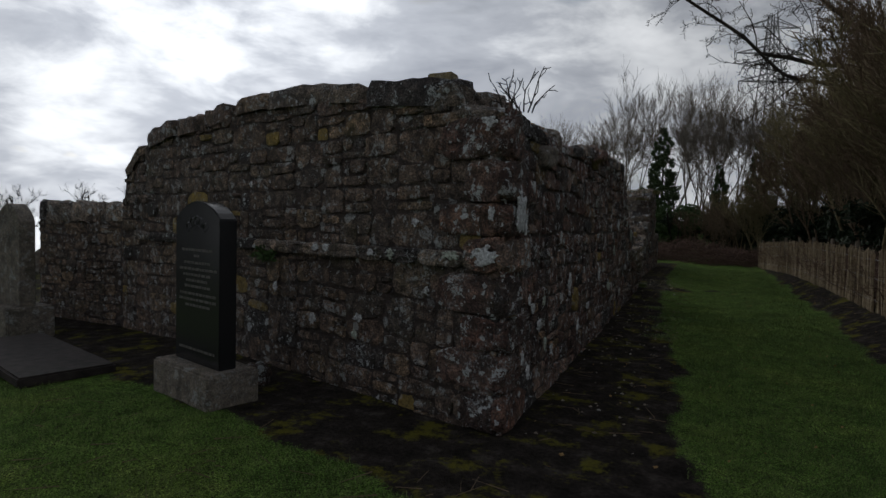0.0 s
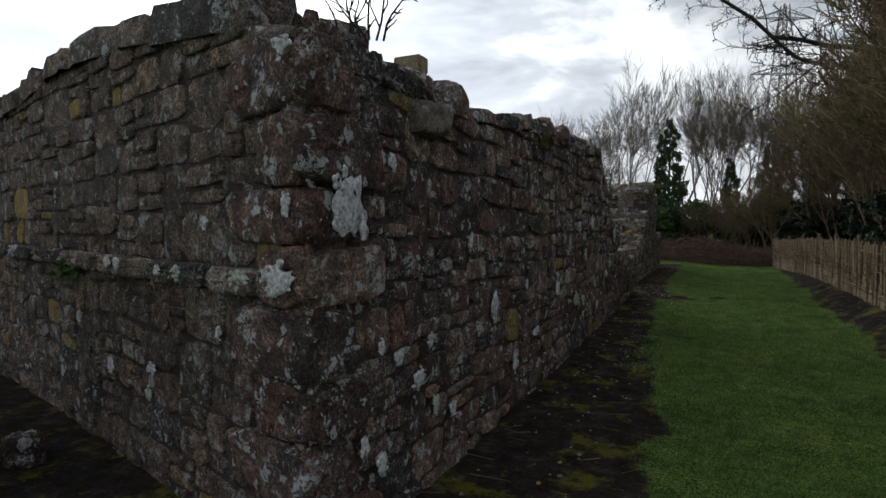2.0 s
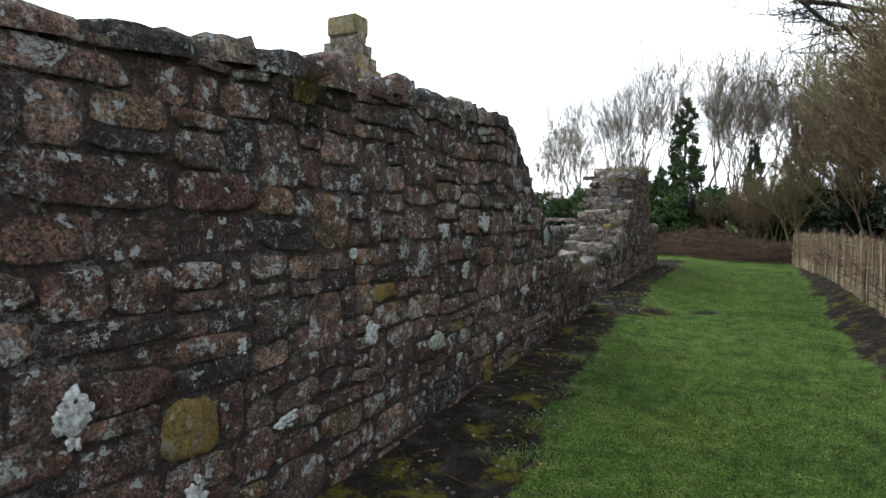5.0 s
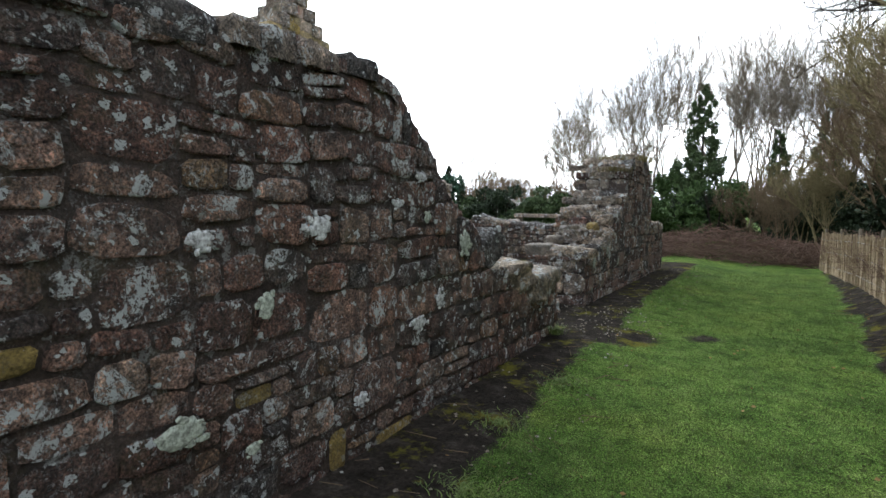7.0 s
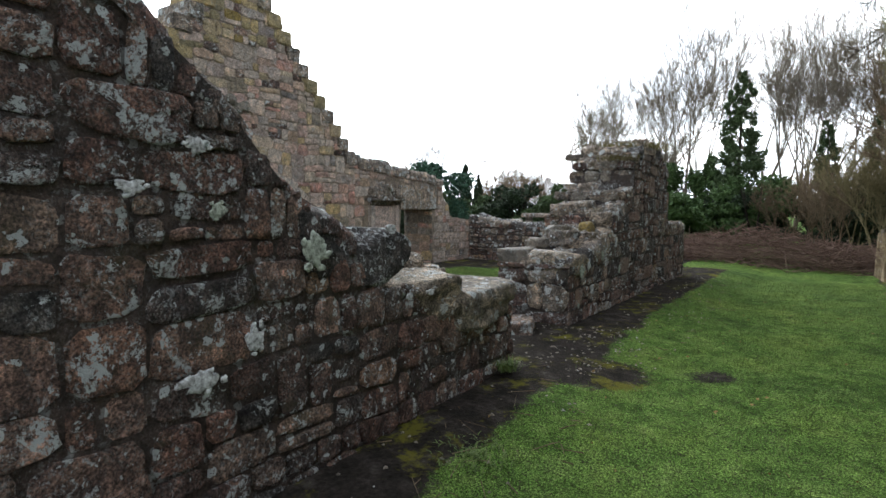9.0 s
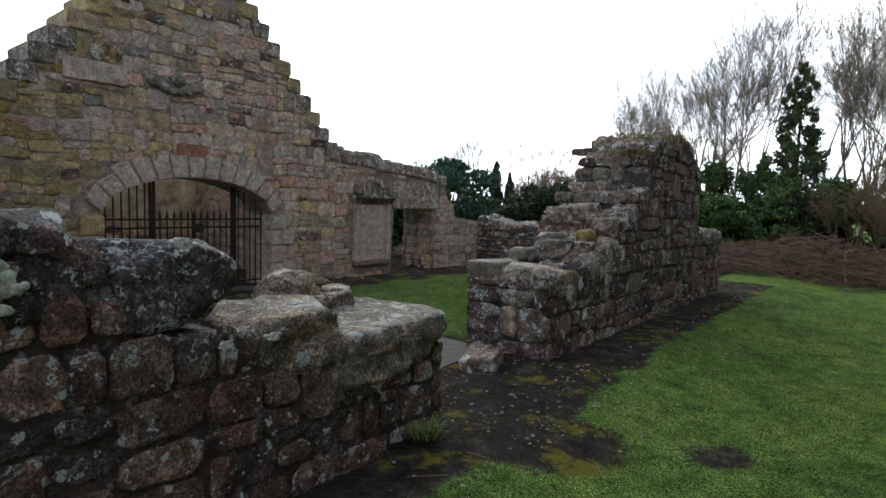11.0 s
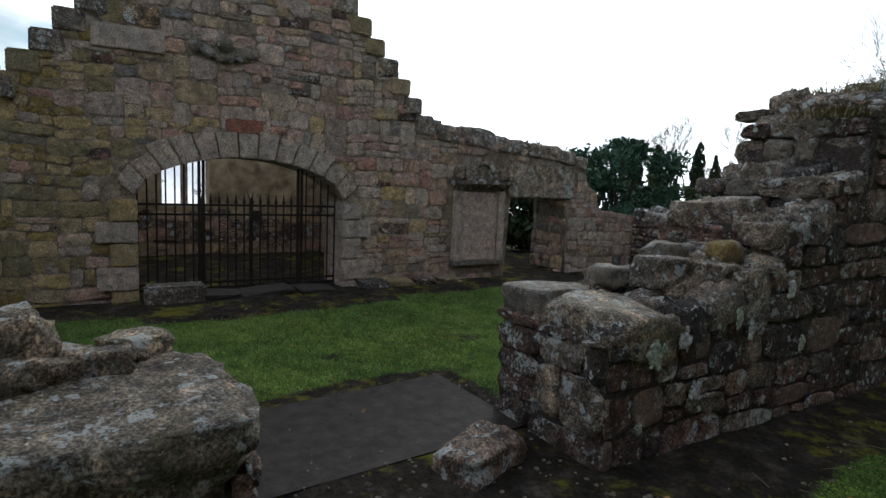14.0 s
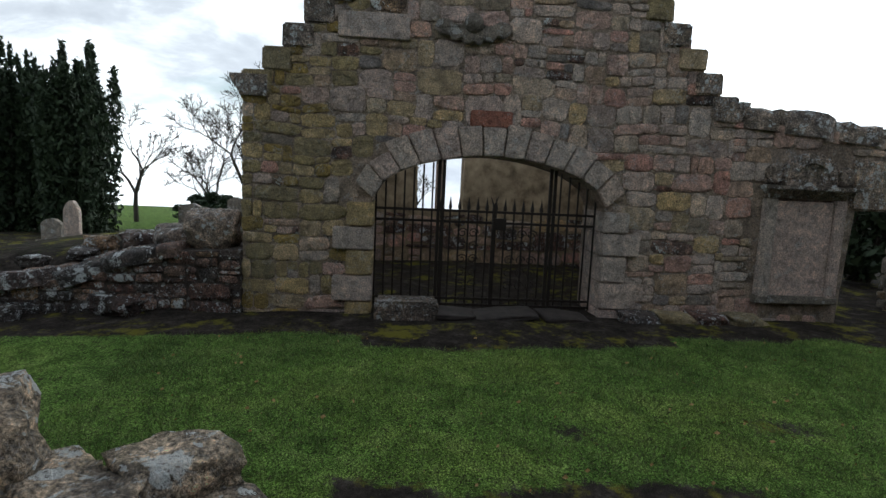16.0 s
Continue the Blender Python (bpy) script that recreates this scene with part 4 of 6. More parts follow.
masonry(chamber_side, (-7.58, 17.5, 0), (-1, 0, 0), (0, -1, 0), 3.0, lambda s: 0.1, lambda s: 2.5, (0.22, 0.34), (0.3, 0.6), mix_mats([(0.7, stone_warm), (0.3, stone_dressed)]), 82, None, (0.01, 0.025))
chamber_west = wall_core("wall_chamber_west", "rubble side wall of the chamber", (-7.58, 13.08, 0), (-1, 0, 0), (0, 1, 0), 3.0, 0.45, lambda s: [(0.0, 2.5)], mortar_warm, 0.3)
masonry(chamber_west, (-7.58, 13.08, 0), (-1, 0, 0), (0, 1, 0), 3.0, lambda s: 0.1, lambda s: 2.5, (0.22, 0.34), (0.3, 0.6), mix_mats([(0.7, stone_warm), (0.3, stone_dark)]), 83, None, (0.01, 0.025))


def tube(bm, a, b, r, sides=6, r2=None):
    """A straight bar between two points."""
    a, b = Vector(a), Vector(b)
    m = (b - a).to_track_quat("Z", "Y").to_matrix()
    r2 = r if r2 is None else r2
    rings = []
    for p, q in ((a, r), (b, r2)):
        rings.append([bm.verts.new(p + m @ Vector((q * math.cos(math.tau * i / sides), q * math.sin(math.tau * i / sides), 0))) for i in range(sides)])
    for i in range(sides):
        j = (i + 1) % sides
        bm.faces.new((rings[0][i], rings[0][j], rings[1][j], rings[1][i]))
    bm.faces.new(rings[1])
    bm.faces.new(rings[0][::-1])


def sweep(bm, pts, r, sides=4):
    """A thin bar bent along a line of points."""
    rings = []
    for k, p in enumerate(pts):
        d = (Vector(pts[min(k + 1, len(pts) - 1)]) - Vector(pts[max(k - 1, 0)])).normalized()
        m = d.to_track_quat("Z", "Y").to_matrix()
        rings.append([bm.verts.new(Vector(p) + m @ Vector((r * math.cos(math.tau * i / sides), r * math.sin(math.tau * i / sides), 0))) for i in range(sides)])
    for a, b in zip(rings, rings[1:]):
        for i in range(sides):
            j = (i + 1) % sides
            bm.faces.new((a[i], a[j], b[j], b[i]))


def iron_gate():
    gx = GX - 0.22
    z0 = 0.36
    t = thing("iron_gate", "black wrought iron gate with spikes and scrolls in the arch", "gate")
    lo, hi = ARCH_A + 0.03, ARCH_B - 0.03
    mid0, mid1 = 14.74, 15.98
    n_bars = 25
    for k in range(n_bars):
        y = lo + (hi - lo) * k / (n_bars - 1)
        side = y < mid0 or y > mid1
        bm = bmesh.new()
        if side:
            tube(bm, (gx, y, z0), (gx, y, arch_z(min(max(y, ARCH_A + 0.01), ARCH_B - 0.01)) - 0.01), 0.011)
        else:
            tube(bm, (gx, y, z0), (gx, y, 1.47), 0.011)
            tube(bm, (gx, y, 1.46), (gx, y, 1.50), 0.022, 6, 0.020)
            tube(bm, (gx, y, 1.50), (gx, y, 1.60), 0.017, 6, 0.001)
        part("bar", bm, iron, t)
    for y, top in ((mid0, 2.0), (mid0 + 0.05, 2.0), (mid1, 2.0), (mid1 + 0.05, 1.98), ((mid0 + mid1) / 2, 1.52)):
        bm = bmesh.new()
        box(bm, gx, y, (z0 + top) / 2, 0.035, 0.035, top - z0, 0.003)
        part("post", bm, iron, t)
    for z, a, b in ((z0 + 0.03, lo, hi), (1.44, lo, hi), (1.32, lo, hi), (z0 + 0.10, lo, hi)):
        bm = bmesh.new()
        box(bm, gx + 0.014, (a + b) / 2, z, 0.012, b - a, 0.028, 0.002)
        part("rail", bm, iron, t)
    bm = bmesh.new()
    box(bm, gx + 0.03, 15.42, 1.31, 0.05, 0.15, 0.13, 0.006)
    part("lock_box", bm, iron, t)
    for col in (15.02, 15.14, 15.55, 15.68, 15.80):
        for k in range(5):
            z = 0.62 + 0.145 * k
            bm = bmesh.new()
            sweep(bm, [(gx + 0.012, col + 0.058 * (1 - i / 18) * math.cos(i * 0.62), z + 0.058 * (1 - i / 18) * math.sin(i * 0.62)) for i in range(15)], 0.006)
            part("scroll", bm, iron, t)
    for sgn in (-1, 1):
        bm = bmesh.new()
        tube(bm, (gx, (mid0 + mid1) / 2, 1.50), (gx, (mid0 + mid1) / 2 + sgn * 0.045, 1.62), 0.012, 6, 0.002)
        part("spike", bm, iron, t)


iron_gate()
block("stone_trough", (GX + 0.16, 14.42, 0.40), (0.36, 0.66, 0.24), stone_west, None, 0.03)
tagged(bpy.data.objects["stone_trough"], "low mossy stone block in front of the iron gate", "stone block")
for k, (y, w) in enumerate(((14.9, 0.5), (15.45, 0.7), (16.1, 0.5))):
    loose("threshold_slab", "worn flat slab at the foot of the iron gate", (GX + 0.12, y, ground_z(GX + 0.1, y) + 0.012), (0.45, w, 0.07), slab_mat, 130 + k, 3 * k, 0.05, 7.0, "threshold slabs")
for k, y in enumerate((16.95, 17.35, 17.75, 18.15)):
    loose("plinth_stone", "mossy projecting footing stone at the wall base", (GX + 0.1, y, 0.36), (0.42, 0.44, 0.16), stone_mossy if k % 2 else stone_dark, 140 + k, 4 * k, 0.15, 4.0, "footing stones")


def winged_carving():
    """A worn winged head in relief."""
    half = [(0.0, 0.11), (0.08, 0.05), (0.17, 0.03), (0.27, 0.09), (0.37, 0.07), (0.40, -0.01), (0.33, -0.08), (0.25, -0.06), (0.20, -0.13), (0.12, -0.10), (0.07, -0.16), (0.0, -0.13)]
    outline = half + [(-y, z) for y, z in half[-2:0:-1]]
    bm = bmesh.new()
    f = bm.faces.new([bm.verts.new((0.0, y, z)) for y, z in outline])
    ext = bmesh.ops.extrude_face_region(bm, geom=[f])
    for v in [e for e in ext["geom"] if isinstance(e, bmesh.types.BMVert)]:
        v.co.x += 0.07 - 0.06 * abs(v.co.y)
    bmesh.ops.recalc_face_normals(bm, faces=bm.faces[:])
    bmesh.ops.bevel(bm, geom=bm.edges[:], offset=0.012, segments=2, affect="EDGES")
    ob = part("carved_panel", bm, stone_grave, None)
    ob.location = (GX + 0.025, 15.0, 3.30)
    tagged(ob, "worn winged relief carving on the gable", "carving")
    bm = bmesh.new()
    bmesh.ops.create_uvsphere(bm, u_segments=14, v_segments=10, radius=0.10)
    part("head", bm, stone_grave, ob).location = (0.05, 0.0, 0.05)
    block("red_stone", (GX + 0.0, 15.24, 2.42), (0.08, 0.44, 0.17), stone_red, wall_gable, 0.012, "brick-red sandstone block")
    block("inscribed_panel", (GX + 0.02, 14.0, 3.28), (0.06, 0.72, 0.25), stone_dressed, wall_gable, 0.008)


winged_carving()

# doorway: paving slab, fallen stone, and the loose stones on the wall heads
slab = block("paving_slab", (-2.78, 15.14, 0.20), (1.12, 1.95, 0.09), slab_mat, None, 0.02)
slab.rotation_euler = (radians(1.0), radians(1.0), radians(3))
tagged(slab, "large wet worn paving slab in the ruined doorway", "paving slab")
loose("fallen_stone", "mossy fallen stone beside the paving slab", (-2.02, 15.58, 0.27), (0.34, 0.55, 0.22), stone_dark, 150, 20)
loose("boulder", "squared black stone with white lichen on the broken wall", (-1.62, 12.3, 1.38), (0.46, 0.55, 0.40), stone_black, 151, 3, 0.08, 4.5)
loose("boulder", "dark stone streaked with white lichen in the broken wall", (-1.62, 11.72, 1.50), (0.46, 0.42, 0.42), stone_black, 152, 0, 0.10, 4.0)
loose("cap_block", "great flat lichened sandstone block on the wall end", (-1.74, 13.62, 0.90), (0.86, 1.05, 0.31), stone_cap, 153, 4, 0.12, 5.0)
loose("cap_block", "rough lichened sandstone block on the wall head", (-1.68, 12.92, 1.03), (0.62, 0.62, 0.32), stone_cap, 154, -8, 0.16, 4.0)
loose("peaked_stone", "pointed pale stone on the broken wall head", (-2.08, 13.36, 1.14), (0.36, 0.36, 0.34), stone_cap, 155, 30, 0.25, 2.4)
for k in range(9):
    loose("loose_stone", "small loose stone on the broken wall head", (-2.2 + rub.uniform(-0.1, 0.45), 12.7 + 0.14 * k, 1.09 + rub.uniform(-0.03, 0.04)), (rub.uniform(0.14, 0.3), rub.uniform(0.14, 0.3), rub.uniform(0.1, 0.18)), stone_cap, 160 + k, rub.uniform(0, 90), 0.2, 3.0, "loose wall-head stones")
loose("cap_block", "thick lichened corner block on the doorway wall end", (-1.95, 16.48, 0.98), (0.72, 0.66, 0.32), stone_cap, 171, 0, 0.08, 6.0)
loose("cap_block", "pale corner block on the doorway wall end", (-2.45, 16.42, 1.02), (0.42, 0.55, 0.30), stone_grave, 172, 0, 0.08, 6.0)
loose("round_stone", "rounded brown stone on the ruined wall head", (-1.95, 17.62, 1.42), (0.22, 0.24, 0.2), stone_yellow, 173, 0, 0.1, 2.4)
for k, (x, y, z, w) in enumerate(((-2.1, 17.15, 1.28, 0.4), (-2.35, 17.5, 1.36, 0.35), (-1.85, 17.95, 1.56, 0.36), (-2.2, 18.1, 1.72, 0.4), (-2.5, 18.0, 1.68, 0.36), (-1.9, 18.55, 1.9, 0.36), (-2.3, 18.6, 2.02, 0.34), (-2.1, 19.0, 2.42, 0.4), (-1.85, 17.4, 1.3, 0.25), (-2.45, 16.95, 1.2, 0.3))):
    loose("step_stone", "tumbled lichened block on the stepped ruined wall", (x, y, z), (w, w * 0.8, w * 0.55), rub.choice([stone_top, stone_grave, stone_top]), 180 + k, rub.uniform(-20, 20), 0.12, 4.5, "tumbled pier blocks")
loose("boulder", "rounded grey stone on the tall wall head", (-1.55, 5.45, 2.44), (0.40, 0.36, 0.26), stone_top, 191, 0, 0.08, 2.6)
loose("boulder", "pale rough stone under the wall head", (-1.46, 5.02, 2.24), (0.3, 0.46, 0.2), stone_grave, 192, 0, 0.12, 3.2)
loose("cap_slab", "dark overhanging slab at the wall corner", (-1.64, 4.76, 2.40), (0.55, 0.7, 0.15), stone_black, 193, 0, 0.1, 4.5)
loose("cap_slab", "thick mossy capping stone at the wall corner", (-2.2, 4.45, 2.64), (0.8, 0.6, 0.2), stone_top, 194, -15, 0.1, 4.0)
loose("cap_slab", "squared corner capping stone with lichen", (-1.74, 4.24, 2.47), (0.5, 0.45, 0.18), stone_top, 195, -15, 0.08, 5.0)
loose("corner_stone", "rough stone at the foot of the wall", (-4.0, 4.15, 0.08), (0.22, 0.2, 0.22), stone_dark, 196, 0, 0.2, 3.0)


# ---- graves ----
def headstone(name, label, at, turn, w, h, d, mat, base_h, base_mat, writing=False, arch=0.16):
    t = thing(name, label, "gravestone", at=pose(*at, 0, 0, turn))
    if base_h:
        b = block("base", (0, 0, base_h / 2 - 0.05), (w * 1.28, d * 3.0, base_h + 0.1), base_mat, t, 0.02)
    bm = bmesh.new()
    outline = [(-w / 2, 0.0), (w / 2, 0.0), (w / 2, h - arch)]
    for i in range(1, 14):
        a = i / 14
        x = w / 2 - w * a
        outline.append((x, h - arch + arch * (math.sin(math.pi * a) ** 0.75)))
    outline.append((-w / 2, h - arch))
    f = bm.faces.new([bm.verts.new((x, -d / 2, z)) for x, z in outline])
    ext = bmesh.ops.extrude_face_region(bm, geom=[f])
    for v in [e for e in ext["geom"] if isinstance(e, bmesh.types.BMVert)]:
        v.co.y += d
    bmesh.ops.recalc_face_normals(bm, faces=bm.faces[:])
    bmesh.ops.bevel(bm, geom=[e for e in bm.edges if e.calc_face_angle(0) > 0.6], offset=0.008, segments=2, affect="EDGES")
    ob = part("slab", bm, mat, t)
    ob.location = (0, 0, base_h)
    if writing:
        wr = random.Random(9)
        for k, (z, q) in enumerate(((0.98, 0.42), (0.93, 0.08), (0.87, 0.36), (0.815, 0.5), (0.765, 0.38), (0.715, 0.3), (0.665, 0.34), (0.60, 0.48), (0.55, 0.5), (0.50, 0.32), (0.12, 0.5))):
            x = -q * w * 0.8
            while x < q * w * 0.8:
                lw = wr.uniform(0.02, 0.075)
                block("lettering", (x + lw / 2, -d / 2 - 0.001, z * h / 1.4), (lw, 0.004, 0.022), gilt, ob, 0)
                x += lw + 0.018
        for k in range(5):
            bm = bmesh.new()
            sweep(bm, [((k - 2) * 0.075 + 0.06 * (1 - i / 16) * math.cos(i * 0.55), -d / 2 - 0.002, h * 0.84 + 0.05 * math.cos((k - 2) * 0.9) + 0.06 * (1 - i / 16) * math.sin(i * 0.55)) for i in range(13)], 0.006)
            part("carved_scroll", bm, granite, ob)
    return t


headstone("headstone", "tall polished black granite headstone with gilt lettering on a grey plinth", (-4.12, 3.62, 0.0), -15.5, 0.80, 1.46, 0.16, granite, 0.30, stone_grave, True)
headstone("headstone", "weathered grey sandstone headstone on a stepped base", (-9.05, 4.75, -0.12), -8, 0.75, 1.45, 0.2, stone_grave, 0.42, stone_grave, False, 0.25)
ledger = block("ledger_slab", (-6.75, 3.66, 0.03), (2.3, 0.85, 0.11), slab_mat, None, 0.02)
ledger.rotation_euler = (0, 0, radians(-15))
tagged(ledger, "flat wet grave slab bedded in mossy soil", "grave slab")
headstone("headstone", "pale round-topped headstone on the bank", (-12.3, 8.05, ground_z(-12.3, 8.05)), 80, 0.32, 0.95, 0.1, stone_dressed, 0.0, None, False, 0.2)
for k, (x, y, h) in enumerate(((-17.2, 8.6, 0.7), (-18.5, 9.4, 0.9), (-21.0, 10.2, 0.6), (-16.0, 9.3, 0.55), (-20.0, 7.4, 0.8), (-24.0, 11.4, 0.7), (-14.5, 6.4, 0.5), (-13.0, 3.6, 0.9), (-16.5, 2.2, 1.0))):
    headstone("headstone", "small grey headstone standing in the churchyard grass", (x, y, ground_z(x, y) - 0.05), 80, 0.5, h, 0.12, stone_grave, 0.1, stone_grave, False, 0.12)


def table_tomb():
    t = thing("table_tomb", "grey stone table tomb behind the low end wall", "tomb", at=pose(-6.1, 26.2, ground_z(-6.1, 26.2), 0, 0, 20))
    block("tomb_top", (0, 0, 1.12), (2.0, 0.9, 0.12), stone_top, t)
    for x in (-0.8, 0.8):
        for y in (-0.32, 0.32):
            block("leg", (x, y, 0.52), (0.16, 0.16, 1.1), stone_grave, t)


table_tomb()


# ---- fence ----
def fence_x(y):
    return 2.62 - 0.014 * (y - 8) - 0.35 * max(0.0, min(1.0, (y - 19) / 7)) ** 1.5


def paling_fence():
    t = thing("paling_fence", "split chestnut paling fence wired to round posts", "fence")
    rng = random.Random(90)
    kinds = []
    for k in range(8):
        bm = bmesh.new()
        box(bm, 0, 0, 0.60, 0.018 + 0.006 * rng.random(), 0.036 + 0.016 * rng.random(), 1.2, 0)
        for v in bm.verts:
            if v.co.z > 1:
                v.co.y *= rng.uniform(0.2, 0.7)
                v.co.z += rng.uniform(-0.08, 0.06)
            v.co.x += rng.uniform(-0.004, 0.004)
        me = bpy.data.meshes.new("pale")
        bm.to_mesh(me)
        bm.free()
        me.materials.append(pale_mat)
        kinds.append(me)
    y = 4.2
    while y < 26.2:
        ob = new("pale", rng.choice(kinds))
        ob.parent = t
        x = fence_x(y) + rng.uniform(-0.015, 0.015)
        ob.matrix_world = pose(x, y, ground_z(x, y) + rng.uniform(-0.05, 0.02), rng.uniform(-3.5, 3.5), rng.uniform(-3, 3), rng.uniform(-25, 25)) @ Matrix.Diagonal((1, 1, 0.84, 1))
        y += rng.uniform(0.055, 0.098)
    for k in range(11):
        y = 4.3 + 2.15 * k
        x = fence_x(y) + 0.05
        bm = bmesh.new()
        tube(bm, (0, 0, -0.1), (0, 0, 1.12), 0.045, 8, 0.04)
        part("post", bm, bark, t).location = (x, y, ground_z(x, y))
    for h in (0.2, 0.55, 0.86):
        for dx in (-0.02, 0.02):
            bm = bmesh.new()
            sweep(bm, [(fence_x(4.2 + k) + dx, 4.2 + k, ground_z(fence_x(4.2 + k), 4.2 + k) + h) for k in range(23)], 0.003)
            part("wire", bm, wire_mat, t)


paling_fence()


# ---- trees ----
class Wood:
    """Collects tapering branch tubes."""

    def __init__(self, seed, tip=0.006):
        self.rng = random.Random(seed)
        self.tip = tip
        self.thick = ([], [])
        self.thin = ([], [])

    def seg(self, a, b, r0, r1, fine):
        verts, faces = self.thin if fine else self.thick
        sides = 3 if fine else 6
        d = b - a
        x = d.orthogonal().normalized()
        y = d.cross(x).normalized()
        i = len(verts)
        for p, r in ((a, r0), (b, r1)):
            for k in range(sides):
                t = math.tau * k / sides
                verts.append(tuple(p + x * (r * math.cos(t)) + y * (r * math.sin(t))))
        for k in range(sides):
            j = (k + 1) % sides
            faces.append((i + k, i + j, i + sides + j, i + sides + k))

    def grow(self, p, d, length, r, level, last, kids, bend, lift, spread):
        """One limb in a few bent pieces, with side limbs that grow in turn."""
        rng = self.rng
        pieces = 9 if level == 1 and length > 5.5 else (8 if level == 0 else (4 if level < last else 3))
        p, d = Vector(p), Vector(d).normalized()
        step = length / pieces
        for k in range(pieces):
            d = (d + Vector((rng.gauss(0, bend), rng.gauss(0, bend), rng.gauss(0, bend) + lift))).normalized()
            q = p + d * step
            r1 = r * (1 - 0.62 / pieces)
            self.seg(p, q, r, r1, level >= 2)
            if level < last and (level > 0 or k >= 1):
                for _ in range(kids[min(level, len(kids) - 1)]):
                    side = d.orthogonal().normalized()
                    side.rotate(Matrix.Rotation(rng.uniform(0, math.tau), 3, d))
                    ang = rng.uniform(0.6, 1.2) * spread
                    nd = d * math.cos(ang) + side * math.sin(ang)
                    o = p.lerp(q, rng.random())
                    left = 1 - (k + 0.5) / pieces
                    self.grow(o, nd, length * rng.uniform(0.3, 0.56) * (0.45 + 0.6 * left), max(self.tip, r * rng.uniform(0.28, 0.45)), level + 1, last, kids, bend * 1.15, lift, spread)
            p, r = q, r1

    def fork(self, p, d, length, r, level, last, spread, lift, bend, shrink=0.80):
        """A limb that divides at its end, with short side twigs on the outer limbs."""
        rng = self.rng
        p, d = Vector(p), Vector(d).normalized()
        for k in range(3):
            d = (d + Vector((rng.gauss(0, bend), rng.gauss(0, bend), rng.gauss(0, bend) + lift))).normalized()
            q = p + d * (length / 3)
            r1 = max(self.tip, r * 0.93)
            self.seg(p, q, r, r1, level >= 3)
            if level >= 1:
                for _ in range(2):
                    side = d.orthogonal().normalized()
                    side.rotate(Matrix.Rotation(rng.uniform(0, math.tau), 3, d))
                    e = p.lerp(q, rng.random())
                    way = (d + side * rng.uniform(0.5, 1.0) + Vector((0, 0, lift * 3))).normalized()
                    tw = min(1.5, length) * rng.uniform(0.3, 0.75)
                    m = e + way * tw * 0.55
                    way = (way + Vector((rng.gauss(0, 0.15), rng.gauss(0, 0.15), 0.12))).normalized()
                    self.seg(e, m, max(self.tip, r1 * 0.4), self.tip, True)
                    self.seg(m, m + way * tw * 0.45, self.tip, self.tip * 0.6, True)
            p, r = q, r1
        if level < last:
            turn = rng.uniform(0, math.tau)
            count = 3 if rng.random() < 0.35 or level == 0 else 2
            for k in range(count):
                side = d.orthogonal().normalized()
                side.rotate(Matrix.Rotation(turn + math.tau * k / count + rng.uniform(-0.4, 0.4), 3, d))
                ang = spread * rng.uniform(0.35, 1.15)
                self.fork(p, d * math.cos(ang) + side * math.sin(ang), length * shrink * rng.uniform(0.75, 1.15), max(self.tip, r * rng.uniform(0.6, 0.78)), level + 1, last, spread, lift, bend, shrink)

    def finish(self, name, label, mat, twig_mat, category="tree", group=""):
        t = thing(name, label, category, group)
        if self.thick[0]:
            mesh_object("trunk", self.thick[0], self.thick[1], mat, t, True)
        if self.thin[0]:
            mesh_object("crown", self.thin[0], self.thin[1], twig_mat, t)
        return t


def forked_tree(seed, first, label, mat, r, last=6, spread=0.5, lift=0.06, bend=0.07, stems=1, tip=0.008, shrink=0.80, flare=0.25):
    w = Wood(seed, tip)
    for k in range(stems):
        a = math.tau * k / stems + 0.4
        o = 0.22 if stems > 1 else 0.0
        lean = flare * (0.6 + 0.8 * w.rng.random()) if stems > 1 else 0.03
        w.fork((o * math.cos(a), o * math.sin(a), -0.2), (lean * math.cos(a), lean * math.sin(a), 1), first * w.rng.uniform(0.85, 1.15), r, 0, last, spread, lift, bend, shrink)
    return w.finish("bare_tree", label, mat, mat)


def leaf_cloud(name, mat, parent, blobs, size, seed, droop=0.0):
    """Many small leaves in uneven clumps; blobs: centre, radii, count."""
    rng = random.Random(seed)
    verts, faces = [], []
    for (cx, cy, cz), (rx, ry, rz), count in blobs:
        for _ in range(count):
            a, u = rng.uniform(0, math.tau), rng.uniform(-1, 1)
            q = math.sqrt(1 - u * u)
            k = rng.random() ** 0.35 * (0.82 + 0.36 * noise.noise((cx + q * math.cos(a) * 2, cy + q * math.sin(a) * 2, cz + u * 4)))
            p = Vector((cx + rx * k * q * math.cos(a), cy + ry * k * q * math.sin(a), cz + rz * k * u))
            s = size * rng.uniform(0.6, 1.4)
            d1 = Vector((rng.gauss(0, 1), rng.gauss(0, 1), rng.gauss(0, 1) - droop)).normalized()
            d2 = d1.orthogonal().normalized()
            d2.rotate(Matrix.Rotation(rng.uniform(0, math.tau), 3, d1))
            i = len(verts)
            verts.extend([tuple(p - d1 * s), tuple(p + d2 * s * 0.42), tuple(p + d1 * s), tuple(p - d2 * s * 0.42)])
            faces.append((i, i + 1, i + 2, i + 3))
    return mesh_object(name, verts, faces, mat, parent)


